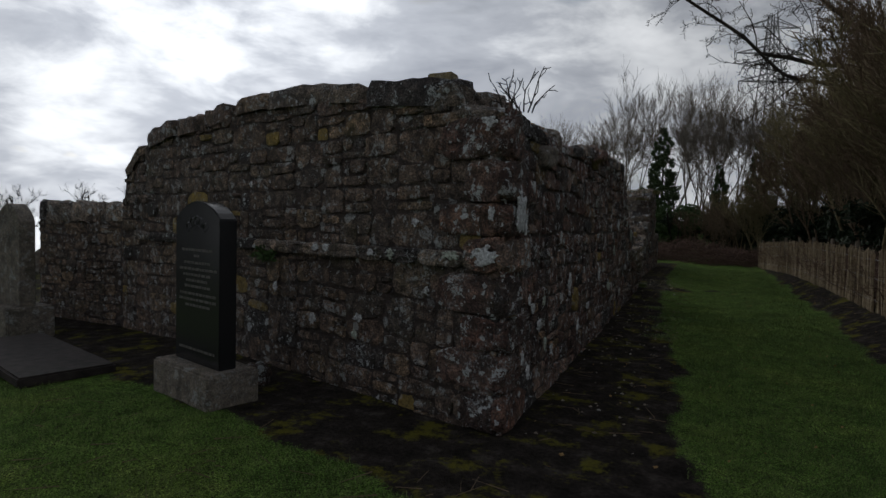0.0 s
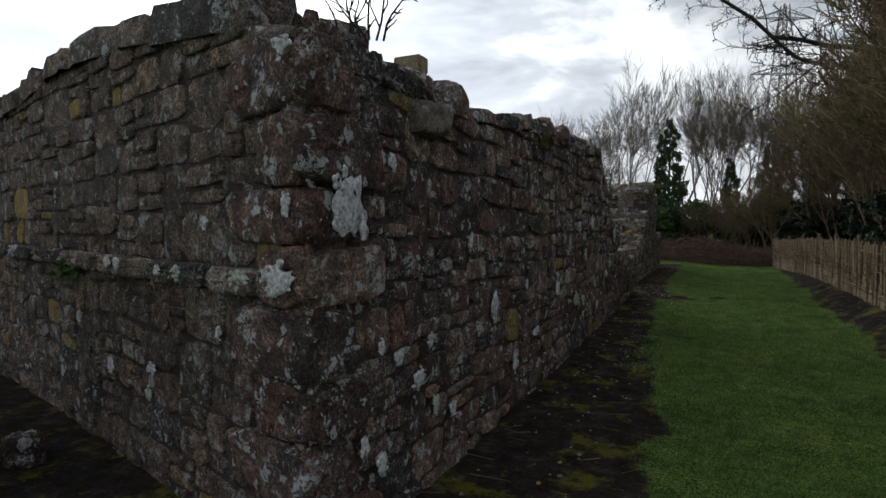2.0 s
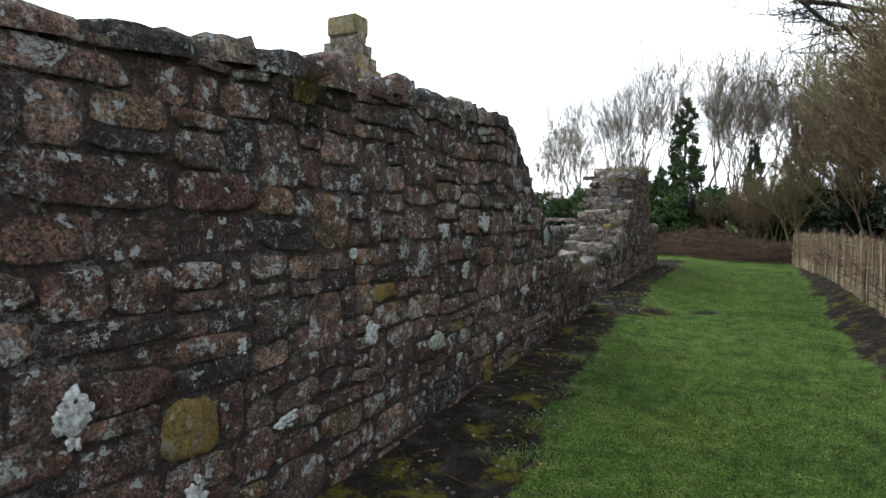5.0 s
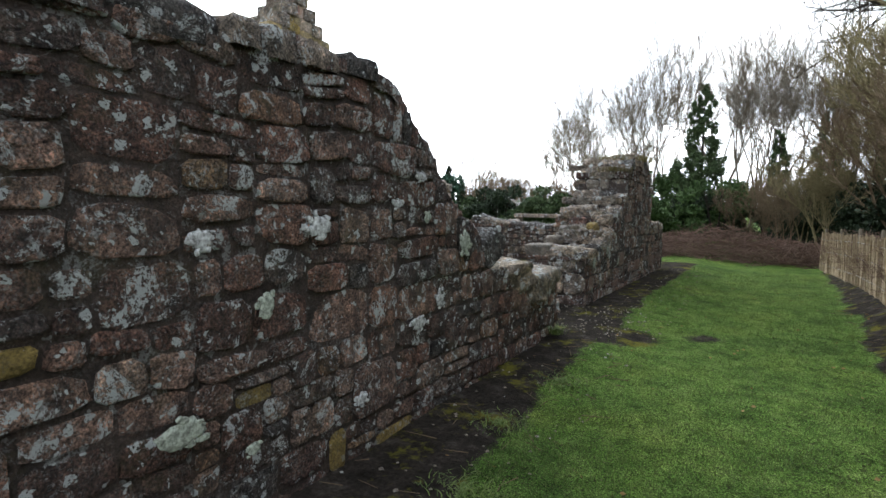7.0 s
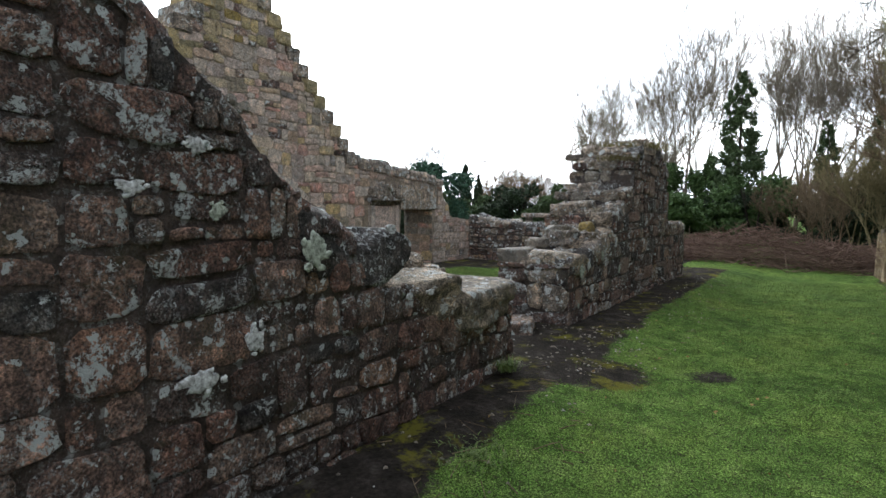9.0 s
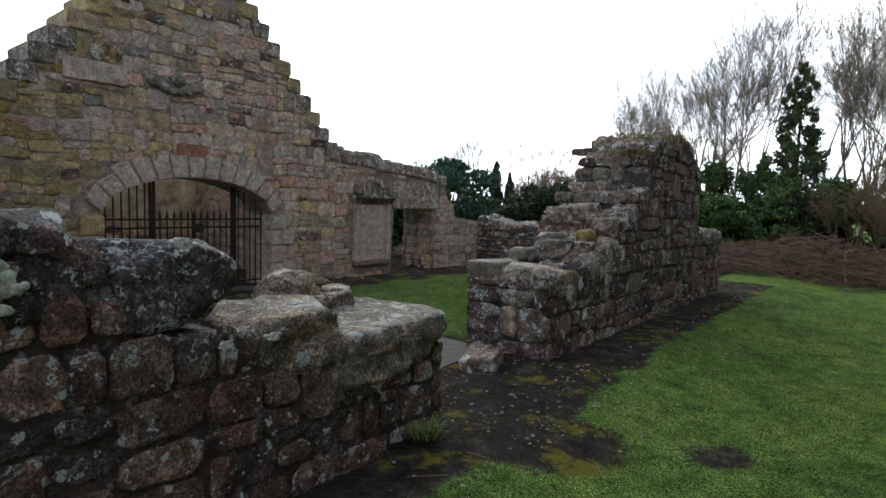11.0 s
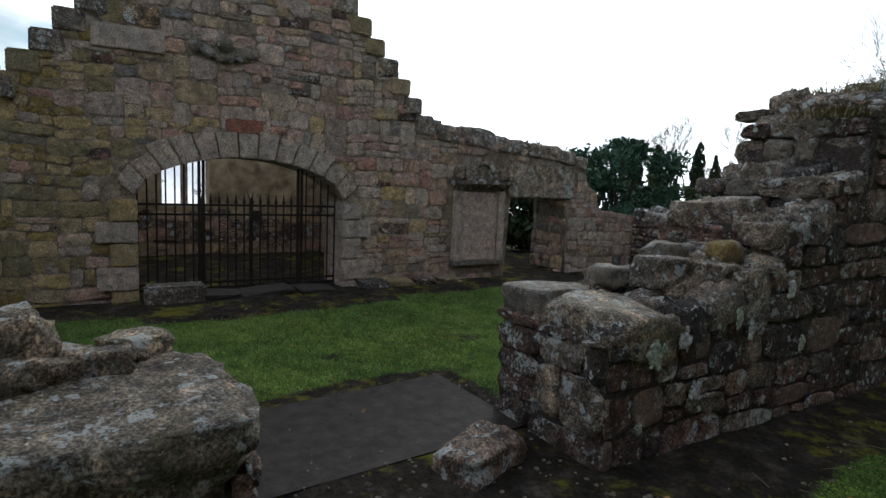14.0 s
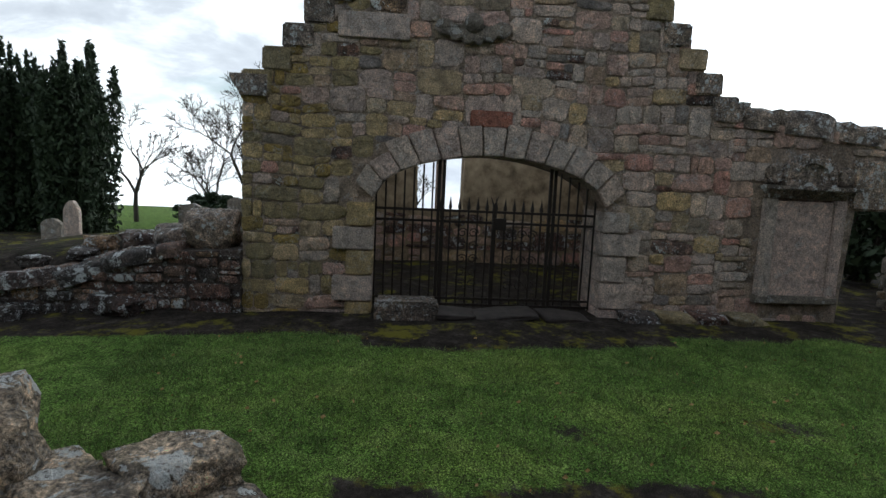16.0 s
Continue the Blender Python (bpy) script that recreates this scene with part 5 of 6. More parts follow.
def conifer(seed, height, width, label, mat=fir_leaf):
    rng = random.Random(seed)
    t = thing("conifer", label, "tree")
    bm = bmesh.new()
    tube(bm, (0, 0, -0.2), (0, 0, height * 0.97), height * 0.016, 7, 0.02)
    part("trunk", bm, bark_dark, t)
    blobs = []
    z = height * 0.06
    while z < height:
        q = 1 - z / height
        reach = width * (0.16 + 0.84 * q ** 0.8)
        for k in range(max(3, round(9 * q + 3))):
            a = rng.uniform(0, math.tau)
            d = reach * rng.uniform(0.35, 0.95)
            blobs.append(((d * math.cos(a), d * math.sin(a), z - 0.14 * d), (reach * 0.30, reach * 0.30, 0.22 + 0.12 * q), 75))
        z += height * 0.036
    leaf_cloud("crown", mat, t, blobs, 0.095, seed, 0.7)
    return t


def yew(seed, height, label):
    """An upright yew of many close columns."""
    rng = random.Random(seed)
    t = thing("yew_tree", label, "tree")
    bm = bmesh.new()
    for k in range(5):
        a = math.tau * k / 5
        tube(bm, (0.3 * math.cos(a), 0.3 * math.sin(a), -0.1), (0.5 * math.cos(a), 0.5 * math.sin(a), height * 0.5), 0.12, 6, 0.05)
    part("trunk", bm, bark_dark, t)
    blobs = []
    for k in range(30):
        a, d = rng.uniform(0, math.tau), rng.uniform(0.1, 1.25)
        top = height * rng.uniform(0.78, 1.02) - 0.45 * d
        z = 0.3
        while z < top:
            q = min(1.0, (top - z) / 1.1 + 0.12)
            blobs.append(((d * math.cos(a) * (0.75 + 0.25 * z / height), d * math.sin(a) * (0.75 + 0.25 * z / height), z), (0.30 * q, 0.30 * q, 0.40), 60))
            z += 0.42
    leaf_cloud("crown", yew_leaf, t, blobs, 0.085, seed, -1.2)
    return t


def place(t, x, y, turn=0.0, scale=1.0, copy=True):
    m = pose(x, y, ground_z(x, y), 0, 0, turn)
    if copy:
        ob = copy_thing(t, m)
        ob.matrix_basis = m @ Matrix.Diagonal((scale, scale, scale, 1))
        return ob
    t.matrix_world = m @ Matrix.Diagonal((scale, scale, scale, 1))
    return t


tall_a = forked_tree(301, 2.3, "tall bare winter tree with upswept branches", bark, 0.14, 6, 0.44, 0.05, 0.07, tip=0.0065, shrink=0.88)
tall_b = forked_tree(302, 2.1, "tall slender bare winter tree", bark, 0.10, 6, 0.38, 0.06, 0.07, 2, 0.0065, 0.88, 0.12)
wide_a = forked_tree(303, 1.9, "bare spreading winter tree in the churchyard", bark_dark, 0.13, 6, 0.62, 0.03, 0.09, 1, 0.009)
place(tall_a, -7.2, 42.3, 20, 0.92, False)
place(tall_b, -5.0, 41.3, 60, 0.98, False)
place(tall_a, -2.25, 46.7, 140, 1.1)
place(tall_b, -0.8, 47.4, 200, 1.1)
place(tall_a, -8.2, 39.4, 250, 0.72)
place(tall_b, -10.5, 44.0, 20, 0.8)
place(tall_a, 1.5, 45.0, 300, 0.95)
place(tall_b, 3.5, 40.0, 110, 0.95)
place(tall_a, 6.0, 36.0, 80, 0.9)
place(tall_b, 8.0, 33.0, 170, 0.95)
for k, (x, y, q) in enumerate(((0.3, 50.0, 1.1), (-9.4, 42.0, 0.6), (-12.5, 46.0, 0.6), (4.6, 46.0, 1.0), (-8.8, 52.0, 0.75))):
    place((tall_b, tall_a)[k % 2], x, y, 83 * k, q)
place(tall_a, -22.6, 51.9, 0, 0.75)
place(tall_b, -26.7, 47.9, 90, 0.66)
place(wide_a, -31.8, 0.6, 0, 1.0, False)
place(wide_a, -27.4, 5.8, 100, 0.78)
place(wide_a, -41.5, 3.6, 200, 1.7)
place(wide_a, -34.0, 8.2, 130, 1.15)
place(wide_a, -37.0, 11.5, 20, 1.25)
place(wide_a, -30.0, 11.0, 75, 0.95)
place(wide_a, -40.0, 25.5, 60, 0.8)
place(wide_a, -46.0, 22.0, 10, 0.7)
for k, (x, y) in enumerate(((-33, 42), (-29, 46), (-37, 38), (-44, 34), (-52, 28), (-60, 33), (-58, 16), (-64, 8), (-50, -2), (-24, 56), (-36, 52), (-16, 58), (-9, 58))):
    place((wide_a, tall_a)[k % 2], x, y, 47 * k, (0.95, 0.62)[k % 2])

shrub_a = forked_tree(311, 1.7, "tall tangled bare shrub with mossy twigs behind the fence", twig_green, 0.045, 5, 0.42, 0.06, 0.10, 6, 0.006, 0.76, 0.2)
shrub_b = forked_tree(312, 1.6, "tall tangled bare brown shrub behind the fence", twig_red, 0.04, 5, 0.45, 0.055, 0.10, 6, 0.006, 0.76, 0.22)
row = random.Random(320)
for k in range(24):
    y = 7.0 + 1.15 * k
    x = 5.0 + row.uniform(-0.4, 1.2) + (1.3 if k % 3 == 0 else 0.0) - 0.05 * max(0, y - 22)
    place((shrub_a, shrub_b, shrub_a)[k % 3], x, y, row.uniform(0, 360), row.uniform(0.95, 1.3), not k < 2)
for k, (x, y, q) in enumerate(((0.4, 36.9, 0.62), (1.95, 35.4, 0.7), (-0.6, 36.5, 0.5), (2.4, 32.5, 0.6), (1.2, 34.0, 0.5), (2.9, 34.5, 0.55), (-13.3, 37.3, 0.6), (-14.6, 38.5, 0.62), (-12.0, 38.0, 0.6), (-10.8, 36.5, 0.5), (-16.5, 40, 0.55), (-8.5, 34.5, 0.5))):
    place((shrub_b, shrub_a)[k % 2 if k < 6 else 0], x, y, 61 * k, q)

fir = conifer(331, 8.4, 1.9, "tall dark green ivy-clad conifer at the wood edge")
place(fir, -2.7, 40.4, 0, 0.95, False)
for k, (x, y, q) in enumerate(((6.6, 30.0, 0.8), (7.2, 24.5, 0.8), (7.4, 19.0, 0.82), (7.2, 35.5, 0.85), (7.8, 13.5, 0.85), (3.0, 42.0, 0.8), (-3.6, 43.5, 0.62), (5.2, 39.0, 0.8), (9.6, 28, 1.0), (10.4, 21, 1.05), (0.8, 43.5, 0.7), (10.8, 8.5, 1.0))):
    place(fir, x, y, 77 * k, q)
cypress = conifer(332, 4.6, 0.8, "narrow dark conifer beyond the ruined end wall", yew_leaf)
place(cypress, -17.6, 36.0, 0, 0.78, False)
for k, (x, y, q) in enumerate(((-16.4, 37.4, 0.8), (-18.6, 35.6, 0.7), (-15.4, 37.2, 0.66), (-19.6, 37.0, 0.76))):
    place(cypress, x, y, 50 * k, q)


def laurel(seed, x, y, h, w, label, mat=laurel_leaf, size=0.10):
    rng = random.Random(seed)
    t = thing("evergreen_bush", label, "bush", at=pose(x, y, ground_z(x, y)))
    bm = bmesh.new()
    for k in range(5):
        a = math.tau * k / 5
        tube(bm, (0.1 * math.cos(a), 0.1 * math.sin(a), -0.1), (0.4 * w * math.cos(a), 0.4 * w * math.sin(a), h * 0.7), 0.05, 5, 0.02)
    part("trunk", bm, bark_dark, t)
    blobs = []
    for k in range(26):
        a, d = rng.uniform(0, math.tau), w * rng.random() ** 0.6
        z = h * rng.uniform(0.12, 0.92) * (1 - 0.25 * d / w)
        blobs.append(((d * math.cos(a), d * math.sin(a), z), (w * 0.34, w * 0.34, h * 0.14), 260))
    leaf_cloud("crown", mat, t, blobs, size, seed)
    return t


laurel(341, -13.3, 28.9, 3.5, 1.9, "glossy blue-green evergreen bush beyond the ruin")
laurel(342, -15.6, 29.6, 3.2, 1.5, "glossy evergreen bush beyond the ruin")
laurel(343, -3.8, 36.5, 2.6, 1.5, "dark evergreen undergrowth at the wood edge", ivy_leaf)
laurel(344, 4.2, 30.5, 2.2, 1.6, "dark holly bush behind the fence end", yew_leaf)
laurel(345, 5.4, 24.0, 2.4, 1.6, "dark evergreen undergrowth behind the fence", yew_leaf)
laurel(346, 5.8, 18.0, 2.4, 1.7, "dark evergreen undergrowth behind the fence", yew_leaf)
laurel(347, 5.8, 12.0, 2.2, 1.6, "dark evergreen undergrowth behind the fence", yew_leaf)
for k, (x, y) in enumerate(((6.2, 9.0), (6.4, 15.0), (6.0, 21.0), (5.6, 27.0), (4.6, 33.0))):
    laurel(370 + k, x, y, 3.0, 1.9, "dark evergreen undergrowth behind the fence", yew_leaf)
laurel(348, 0.6, 38.5, 2.4, 2.0, "dark evergreen undergrowth in the wood", yew_leaf)
laurel(349, -2.2, 38.0, 2.6, 1.8, "dark evergreen undergrowth in the wood", yew_leaf)
laurel(350, 3.0, 37.0, 2.6, 2.0, "dark evergreen undergrowth in the wood", yew_leaf)
laurel(351, -6.4, 41.0, 4.2, 1.1, "ivy-covered trunk at the wood edge", ivy_leaf)
laurel(352, -4.3, 41.0, 4.4, 0.9, "ivy-covered trunk at the wood edge", ivy_leaf)
laurel(355, -9.0, 33.0, 2.6, 1.8, "dark evergreen shrub beyond the end wall", fir_leaf)
laurel(356, -11.5, 34.0, 3.0, 1.8, "dark evergreen shrub beyond the end wall", yew_leaf)
laurel(357, -6.8, 35.0, 2.8, 1.7, "dark evergreen shrub beyond the end wall", ivy_leaf)
laurel(358, -14.5, 33.0, 2.6, 1.8, "dark evergreen shrub beyond the end wall", fir_leaf)
laurel(359, -4.6, 34.5, 2.4, 1.6, "green undergrowth at the wood edge", ivy_leaf)
laurel(360, -1.6, 37.5, 3.4, 1.8, "green ivy thicket round the conifer foot", ivy_leaf)
laurel(364, -24.0, 7.2, 1.5, 1.0, "small dark bush in the churchyard", yew_leaf)
laurel(365, -30.0, 9.4, 1.6, 1.8, "dark hedge at the churchyard edge", yew_leaf)
laurel(366, -31.5, 5.0, 1.5, 2.0, "dark hedge at the churchyard edge", yew_leaf)
laurel(367, -18.5, 31.5, 2.8, 1.8, "glossy evergreen bush beyond the ruin")
laurel(354, -9.9, 22.2, 3.0, 1.3, "dark evergreen bush behind the ruined doorway", yew_leaf)
laurel(353, -8.2, 39.0, 3.4, 1.0, "ivy-covered trunk at the wood edge", ivy_leaf)

yew_a = yew(361, 5.4, "dense dark upright yew in the churchyard")
place(yew_a, -17.6, 5.3, 0, 1.0, False)
place(yew_a, -17.8, 3.0, 90, 1.02)
place(yew_a, -18.2, 0.8, 200, 1.04)
place(yew_a, -19.2, 4.2, 30, 0.98)


def overhanging_tree():
    w = Wood(371, 0.014)
    base = Vector((8.8, 36.6, 0.0))
    w.grow(base, (0, 0, 1), 14.0, 0.26, 0, 3, (1, 2, 2), 0.04, 0.03, 0.7)
    for z, d, length in ((8.6, (-0.95, -0.28, 0.14), 11.0), (10.2, (-0.94, -0.30, 0.20), 12.0), (7.8, (-0.90, -0.36, 0.22), 8.0), (11.2, (-0.8, -0.3, 0.45), 8.0)):
        w.grow(base + Vector((0, 0, z)), d, length, 0.14, 1, 4, (2, 2, 2), 0.24, 0.01, 0.85)
    t = w.finish("overhanging_tree", "bare tree whose crooked branch overhangs the grass path", bark_dark, bark_dark)
    return t


overhanging_tree()


def brash_pile():
    rng = random.Random(381)
    w = Wood(381)
    for k in range(3200):
        x = rng.uniform(-3.6, 2.4)
        y = 27.2 + rng.gauss(0.6, 0.6)
        top = 0.85 * (1 - abs(x + 0.5) / 4.4) * max(0.1, 1 - abs(y - 27.9) / 1.6) + 0.25
        z = ground_z(x, y) + rng.uniform(0.0, top)
        a = rng.uniform(0, math.tau)
        d = Vector((math.cos(a), math.sin(a) * 0.5, rng.gauss(0, 0.22))).normalized()
        p = Vector((x, y, z))
        n = rng.uniform(0.3, 1.1)
        q = p + d * n * 0.5 + Vector((0, 0, rng.uniform(0, 0.12)))
        w.seg(p - d * n * 0.5, p, 0.004, 0.009, True)
        w.seg(p, q, 0.009, 0.003, True)
    ob = mesh_object("brash_pile", w.thin[0], w.thin[1], brash_mat)
    tagged(ob, "heap of cut reddish brushwood at the end of the grass path", "brushwood", kind="stuff")


brash_pile()


def bracken():
    """Dead reddish bracken and brambles on the bank behind the fence."""
    rng = random.Random(383)
    w = Wood(383)
    for k in range(3800):
        y = rng.uniform(5.0, 27.0)
        x = fence_x(y) + rng.uniform(0.12, 1.4)
        p = Vector((x, y, ground_z(x, y)))
        d = Vector((rng.gauss(0, 0.5), rng.gauss(0, 0.5), 1.0)).normalized()
        h = rng.uniform(0.4, 1.3)
        q = p + d * h * 0.7
        e = q + Vector((rng.gauss(0, 0.25), rng.gauss(0, 0.25), rng.uniform(-0.2, 0.15)))
        w.seg(p, q, 0.006, 0.005, True)
        w.seg(q, e, 0.005, 0.002, True)
        e2 = q + Vector((rng.gauss(0, 0.2), rng.gauss(0, 0.2), rng.uniform(-0.15, 0.2)))
        w.seg(p.lerp(q, 0.7), e2, 0.004, 0.002, True)
    tagged(mesh_object("bracken", w.thin[0], w.thin[1], brash_mat), "dead reddish-brown bracken on the bank behind the fence", "bracken", kind="stuff")


bracken()


def pylon():
    t = thing("pylon", "grey steel lattice power pylon far beyond the wood", "pylon", at=pose(14.4, 178, 0, 0, 0, 25))
    H = 60.0
    bm = bmesh.new()
    def half(z):
        return 4.5 * (1 - z / H) + 0.7
    corners = ((1, 1), (-1, 1), (-1, -1), (1, -1))
    for cx, cy in corners:
        tube(bm, (cx * half(0), cy * half(0), 0), (cx * half(H), cy * half(H), H), 0.16, 4)
    z = 0.0
    while z < H - 3:
        z2 = z + 4.5
        for (ax, ay), (bx, by) in zip(corners, corners[1:] + corners[:1]):
            tube(bm, (ax * half(z), ay * half(z), z), (bx * half(z2), by * half(z2), z2), 0.08, 4)
            tube(bm, (bx * half(z), by * half(z), z), (ax * half(z2), ay * half(z2), z2), 0.08, 4)
        z = z2
    part("tower", bm, steel, t)
    for z, reach in ((42, 8.5), (49.5, 9.5), (56.5, 7.5)):
        for sgn in (-1, 1):
            bm = bmesh.new()
            for cy in (-0.9, 0.9):
                tube(bm, (0, cy, z), (sgn * reach, 0, z), 0.12, 4)
                tube(bm, (0, cy, z + 2.4), (sgn * reach, 0, z), 0.12, 4)
            for k in range(1, 5):
                x = sgn * reach * k / 5
                tube(bm, (x, 0.9 * (1 - k / 5), z), (x * 0.9, 0, z + 2.4 * (1 - k / 5)), 0.07, 4)
            tube(bm, (sgn * reach, 0, z), (sgn * reach, 0, z - 2.6), 0.12, 6)
            part("cross_arm", bm, steel, t)
            bm = bmesh.new()
            sweep(bm, [(sgn * reach - 60 * k / 12, -190 * k / 12, z - 2.6 - 28 * (k / 12) * (1 - k / 12)) for k in range(13)], 0.035)
            part("cable", bm, wire_mat, t)


pylon()


# ---- small growth, lichen and litter ----
def grass_tuft(name, label, c, n, h, r, mat, seed, flop=0.6):
    rng = random.Random(seed)
    verts, faces = [], []
    for k in range(n):
        a = rng.uniform(0, math.tau)
        q = r * rng.random()
        x, y = c[0] + q * math.cos(a), c[1] + q * math.sin(a)
        hh = h * rng.uniform(0.5, 1.1)
        b = rng.uniform(0, math.tau)
        px, py = 0.004 * math.sin(b), -0.004 * math.cos(b)
        i = len(verts)
        pts = []
        for s in (0, 0.5, 1.0):
            out = flop * hh * s * s
            pts.append((x + out * math.cos(b), y + out * math.sin(b), c[2] + hh * (s - 0.35 * flop * s * s)))
        verts.extend([(pts[0][0] - px, pts[0][1] - py, pts[0][2]), (pts[0][0] + px, pts[0][1] + py, pts[0][2]),
                      (pts[1][0] + px, pts[1][1] + py, pts[1][2]), (pts[1][0] - px, pts[1][1] - py, pts[1][2]), pts[2]])
        faces.extend([(i, i + 1, i + 2, i + 3), (i + 3, i + 2, i + 4)])
    return tagged(mesh_object(name, verts, faces, mat), label, "grass tuft", kind="stuff")


grass_tuft("grass_tuft", "dry grass tuft growing from the wall joints", (-1.38, 7.35, 2.36), 150, 0.26, 0.07, dead_grass, 401, 1.3)
grass_tuft("pier_grass", "dry grass crowning the ruined pier", (-2.1, 19.9, 2.76), 1500, 0.2, 0.75, dead_grass, 402, 0.8)
grass_tuft("pier_grass", "dry grass hanging on the ruined pier", (-1.95, 19.0, 2.5), 500, 0.22, 0.35, dead_grass, 403, 1.4)
grass_tuft("grass_tuft", "tuft of green grass at the wall foot", (-1.3, 13.9, 0.25), 120, 0.16, 0.12, grass_leaf, 404, 1.0)
for k, (x, y) in enumerate(((-0.55, 8.6), (-0.62, 9.3), (-0.8, 11.2), (-0.75, 12.4), (-0.6, 10.2))):
    grass_tuft("grass_tuft", "ragged grass tuft at the edge of the lawn", (x, y, ground_z(x, y)), 220, 0.06, 0.28, grass_leaf, 410 + k, 1.0)


def dead_stems():
    w = Wood(421)
    for k in range(9):
        w.grow((-1.62 + 0.03 * k, 4.45 + 0.02 * (k % 3), 2.55), (0.3 * math.sin(k), 0.3 * math.cos(k * 2), 1), 0.30 + 0.03 * (k % 4), 0.008, 2, 3, (1, 1, 1), 0.25, 0.05, 0.8)
    tagged(mesh_object("dead_weed", w.thin[0], w.thin[1], bark_dark), "dead plant stems on the wall corner", "plant", kind="stuff")


dead_stems()


def ivy_sprig():
    c = Vector(WEST_O) + WEST_U * 3.05 + WEST_N * 0.07
    t = thing("ivy_sprig", "small green fern growing from the string course", "plant")
    leaf_cloud("leaves", ivy_leaf, t, [((c.x, c.y, 1.24), (0.22, 0.08, 0.10), 130)], 0.035, 431)
    bm = bmesh.new()
    tube(bm, (c.x - 0.15, c.y + 0.05, 1.2), (c.x + 0.12, c.y - 0.02, 1.26), 0.006, 5)
    part("stem", bm, bark_dark, t)


ivy_sprig()


def lichen_patch(wall, c, u, n, w, h, mat, seed, depth=0):
    """A thin crust of lichen with a ragged rim."""
    rng = random.Random(seed)
    u, n = Vector(u).normalized(), Vector(n).normalized()
    off = rng.uniform(0, 90)
    count = 26 if depth == 0 else 12
    w, h = (w * 0.62, h * 0.62) if depth == 0 else (w, h)
    verts = [Vector(c) + n * 0.004]
    for q, d in ((0.55, 0.004), (0.9, 0.003), (1.0, -0.008)):
        for i in range(count):
            a = math.tau * i / count
            r = q * (1 + 0.5 * noise.noise((math.cos(a) * 1.9 + off, math.sin(a) * 1.9, off)) + 0.3 * noise.noise((math.cos(a) * 5 + off, math.sin(a) * 5, off)))
            verts.append(Vector(c) + u * (0.5 * w * r * math.cos(a)) + Vector((0, 0, 0.5 * h * r * math.sin(a))) + n * d)
    faces = [(0, 1 + i, 1 + (i + 1) % count) for i in range(count)]
    for l in range(2):
        for i in range(count):
            j = (i + 1) % count
            faces.append((1 + l * count + i, 1 + (l + 1) * count + i, 1 + (l + 1) * count + j, 1 + l * count + j))
    if depth == 0:
        for k in range(9):
            a, q = rng.uniform(0, math.tau), rng.uniform(0.6, 1.35)
            lichen_patch(wall, Vector(c) + u * (0.5 * w * q * math.cos(a)) + Vector((0, 0, 0.5 * h * q * math.sin(a))), u, n, w * rng.uniform(0.15, 0.38), h * rng.uniform(0.15, 0.38), mat, seed * 7 + k, 1)
    mesh_object("lichen_patch", verts, faces, mat, wall, True)


SF = -1.41 + 0.058
for k, (y, z, w, h, green) in enumerate(((4.12, 1.69, 0.36, 0.42, 0), (4.55, 1.94, 0.10, 0.12, 0), (5.0, 0.92, 0.10, 0.12, 1), (5.08, 0.52, 0.12, 0.16, 1), (4.85, 0.72, 0.18, 0.14, 0),
        (4.62, 0.90, 0.16, 0.10, 0), (5.33, 0.42, 0.12, 0.12, 0), (6.9, 1.09, 0.08, 0.10, 0), (8.0, 0.95, 0.2, 0.2, 0), (6.1, 1.0, 0.22, 0.28, 0), (7.2, 0.62, 0.24, 0.1, 0), (8.9, 0.72, 0.36, 0.2, 1),
        (9.0, 1.62, 0.2, 0.16, 0), (9.8, 1.66, 0.3, 0.2, 0), (9.4, 1.25, 0.16, 0.2, 1), (10.9, 0.9, 0.30, 0.17, 0), (11.2, 1.05, 0.16, 0.2, 0), (11.62, 1.48, 0.26, 0.3, 1), (12.3, 1.58, 0.14, 0.08, 0),
        (12.5, 1.1, 0.1, 0.06, 0), (12.75, 1.1, 0.12, 0.06, 0), (10.9, 2.0, 0.16, 0.12, 0), (10.6, 1.8, 0.18, 0.1, 0), (11.0, 1.7, 0.12, 0.12, 1), (13.1, 1.0, 0.14, 0.2, 1), (13.5, 0.7, 0.1, 0.16, 0), (13.9, 0.85, 0.1, 0.12, 0),
        (6.6, 0.45, 0.16, 0.22, 0), (7.8, 1.5, 0.12, 0.1, 0), (5.6, 1.5, 0.10, 0.14, 0), (9.3, 0.5, 0.14, 0.1, 1), (10.2, 0.5, 0.2, 0.14, 0), (4.25, 0.55, 0.10, 0.14, 0), (4.4, 0.4, 0.12, 0.2, 0), (4.4, 1.0, 0.08, 0.1, 0))):
    lichen_patch(wall_south, (SF + (0.03 if y < 4.5 else 0.0), y, z), UP_Y, OUT_X, w, h, lichen_green if green else lichen_white, 500 + k)
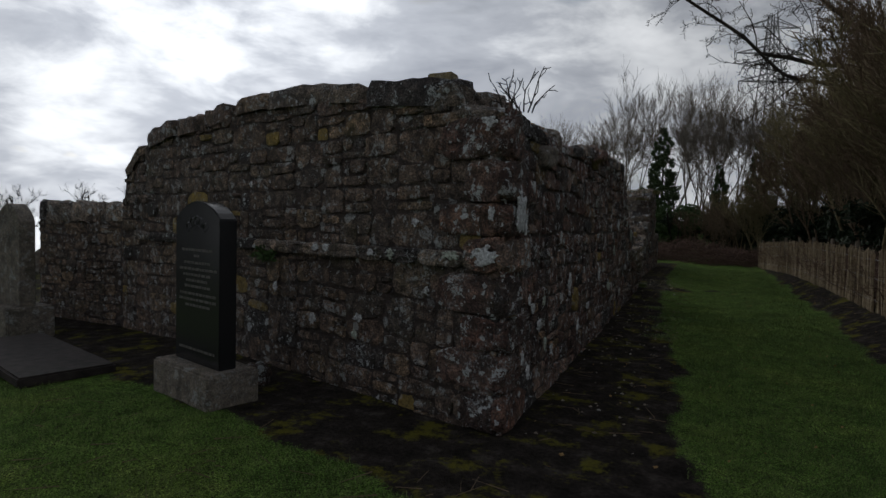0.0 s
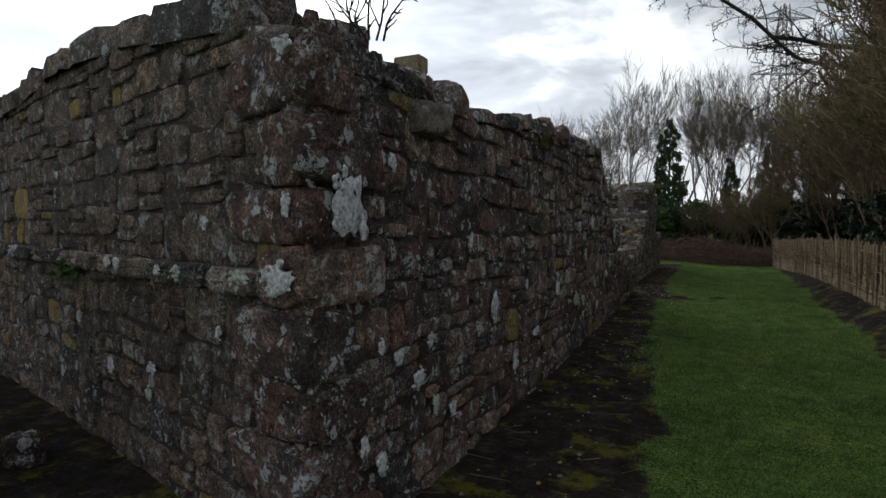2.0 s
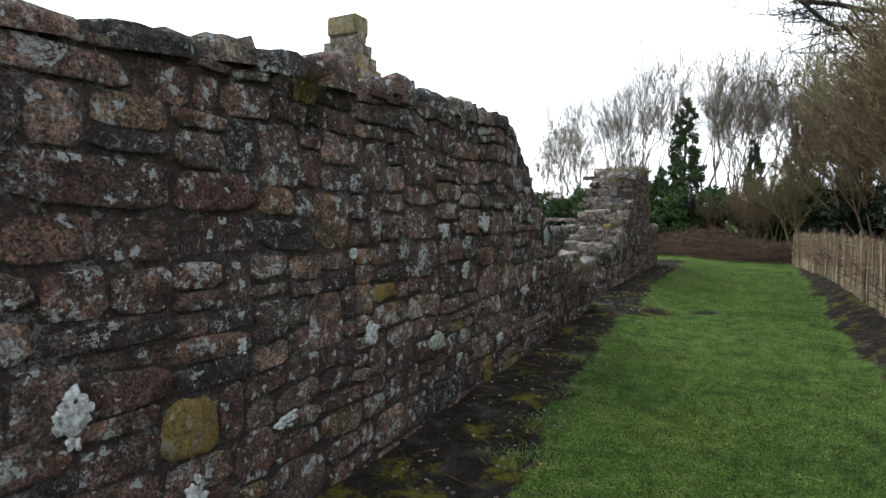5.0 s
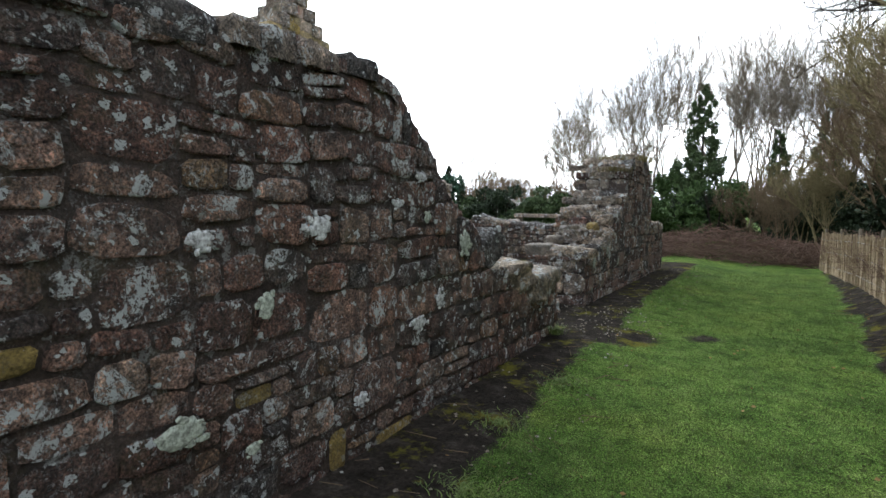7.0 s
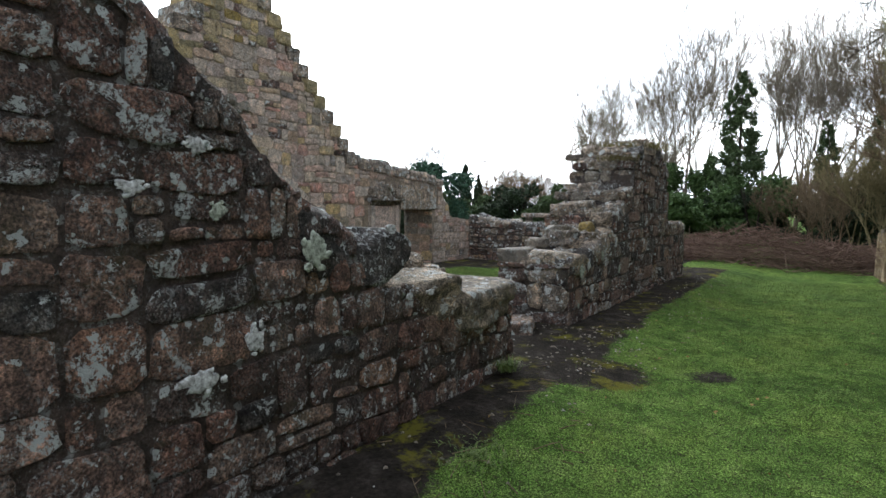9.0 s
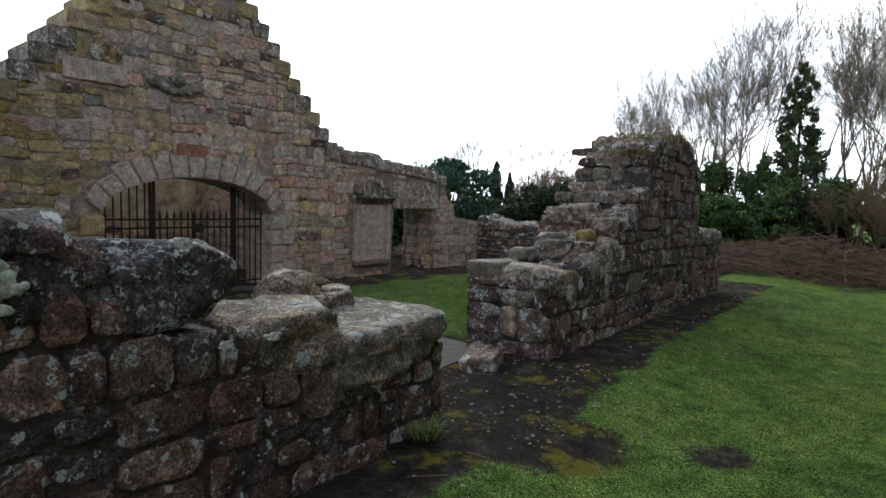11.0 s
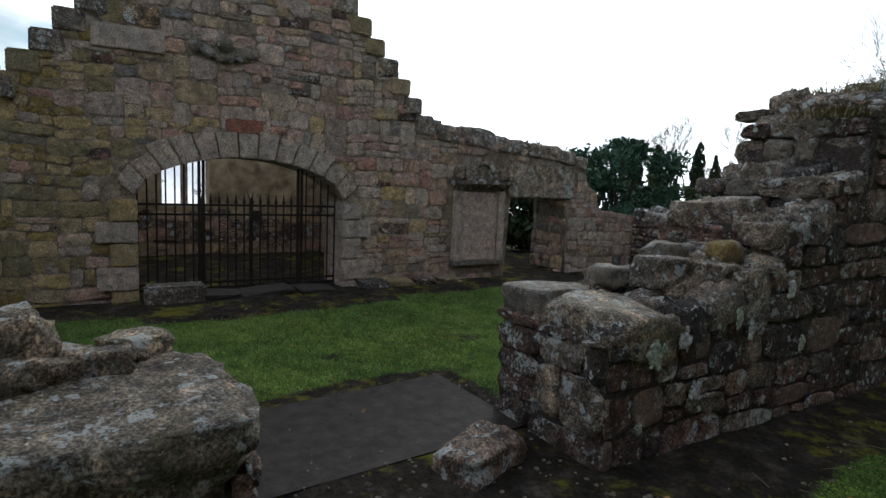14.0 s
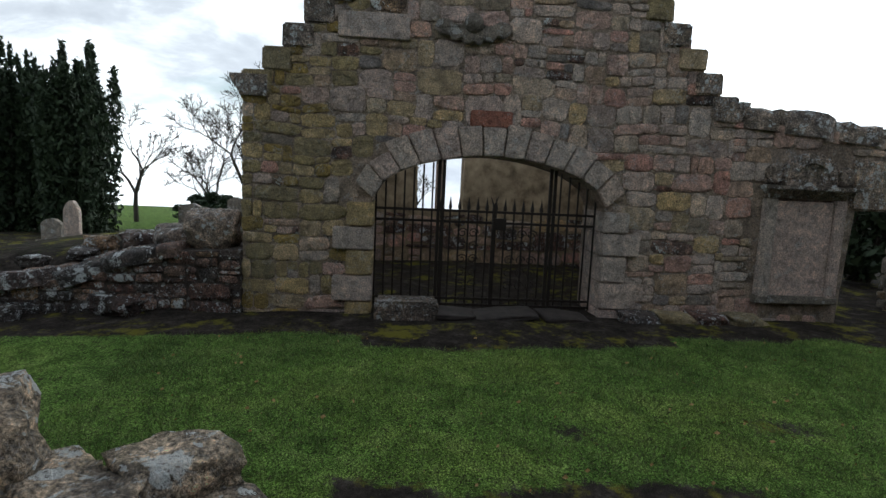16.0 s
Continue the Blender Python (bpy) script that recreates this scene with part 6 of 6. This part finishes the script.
for k, (s, z, w, h, green, d) in enumerate(((0.06, 1.37, 0.34, 0.20, 0, 0.10), (0.42, 1.36, 0.22, 0.10, 1, 0.09), (1.1, 1.34, 0.13, 0.12, 1, 0.09), (1.35, 1.34, 0.10, 0.1, 0, 0.09), (2.0, 1.35, 0.14, 0.11, 0, 0.09), (2.16, 1.35, 0.13, 0.11, 0, 0.09),
        (0.10, 2.38, 0.2, 0.13, 0, 0.07), (0.85, 1.62, 0.1, 0.09, 0, 0.05), (2.25, 0.62, 0.14, 0.14, 0, 0.05), (1.6, 0.55, 0.12, 0.11, 1, 0.05), (1.55, 0.72, 0.16, 0.1, 0, 0.05), (0.25, 0.85, 0.09, 0.09, 0, 0.06), (0.3, 1.68, 0.09, 0.08, 0, 0.06),
        (2.9, 0.9, 0.1, 0.14, 0, 0.05), (3.4, 2.0, 0.08, 0.08, 0, 0.05), (0.7, 1.05, 0.07, 0.1, 0, 0.05), (0.04, 1.70, 0.08, 0.14, 0, 0.085))):
    c = Vector(WEST_O) + WEST_U * s + WEST_N * d
    lichen_patch(wall_west, (c.x, c.y, z), WEST_U, WEST_N, w, h, lichen_green if green else lichen_white, 560 + k)
for k, (y, z, w, h, green) in enumerate(((16.5, 0.9, 0.24, 0.26, 1), (16.75, 0.95, 0.14, 0.2, 0), (17.3, 1.05, 0.1, 0.2, 1), (17.45, 0.95, 0.08, 0.16, 0), (16.9, 0.6, 0.14, 0.16, 0), (17.9, 1.2, 0.12, 0.2, 0), (18.1, 0.8, 0.1, 0.16, 1), (16.4, 0.45, 0.08, 0.1, 1))):
    lichen_patch(wall_pier, (-1.64 + 0.055, y, z), UP_Y, OUT_X, w, h, lichen_green if green else lichen_white, 590 + k)


def litter():
    """Twigs, dead leaves and pebbles on the ground."""
    rng = random.Random(601)
    w = Wood(601)
    for k in range(420):
        if k % 3 == 0:
            x, y = rng.uniform(1.9, 2.6), rng.uniform(4, 25)
        elif k % 3 == 1:
            x, y = rng.uniform(-1.3, -0.2), rng.uniform(4, 22)
        else:
            x, y = rng.uniform(-5.5, 1.5), rng.uniform(1.2, 3.2)
        z = ground_z(x, y) + 0.008
        a, n = rng.uniform(0, math.tau), rng.uniform(0.05, 0.28)
        p = Vector((x, y, z))
        q = p + Vector((n * math.cos(a), n * math.sin(a), rng.uniform(0, 0.02)))
        w.seg(p, q, rng.uniform(0.002, 0.005), 0.0015, True)
    tagged(mesh_object("twigs", w.thin[0], w.thin[1], twig_red), "fallen twigs on the soil and grass", "twigs", kind="stuff")
    verts, faces = [], []
    for k in range(420):
        x, y = (rng.uniform(-1.3, 2.6), rng.uniform(1.5, 22)) if k % 2 else (rng.uniform(-6, -2.5), rng.uniform(12.5, 20))
        z = ground_z(x, y) + 0.02
        a, s = rng.uniform(0, math.tau), rng.uniform(0.008, 0.024)
        i = len(verts)
        for j, (r, dz) in enumerate(((1, 0.006), (0.5, 0.012), (1, 0.0), (0.5, -0.004))):
            t = a + j * math.pi / 2
            verts.append((x + s * r * math.cos(t), y + s * r * math.sin(t), z + dz + rng.uniform(0, 0.008)))
        faces.extend([(i, i + 1, i + 2), (i, i + 2, i + 3)])
    tagged(mesh_object("dead_leaves", verts, faces, leaf_dead), "scattered brown dead leaves on the grass", "leaves", kind="stuff")
    verts, faces = [], []
    for k in range(700):
        x, y = (rng.uniform(-1.35, -0.3), rng.uniform(4, 23)) if k % 2 else (rng.uniform(-3.2, -0.6), rng.uniform(14.2, 16.2))
        z = ground_z(x, y)
        s = rng.uniform(0.006, 0.022)
        i = len(verts)
        for dx, dy, dz in ((1, 0, 0.1), (0, 1, 0.1), (-1, 0, 0.1), (0, -1, 0.1), (0.1, 0.1, 0.8)):
            verts.append((x + s * dx * rng.uniform(0.7, 1.3), y + s * dy * rng.uniform(0.7, 1.3), z + s * dz))
        faces.extend([(i, i + 1, i + 4), (i + 1, i + 2, i + 4), (i + 2, i + 3, i + 4), (i + 3, i, i + 4)])
    tagged(mesh_object("pebbles", verts, faces, stone_grave), "small pebbles on the bare soil", "pebbles", kind="stuff")


litter()
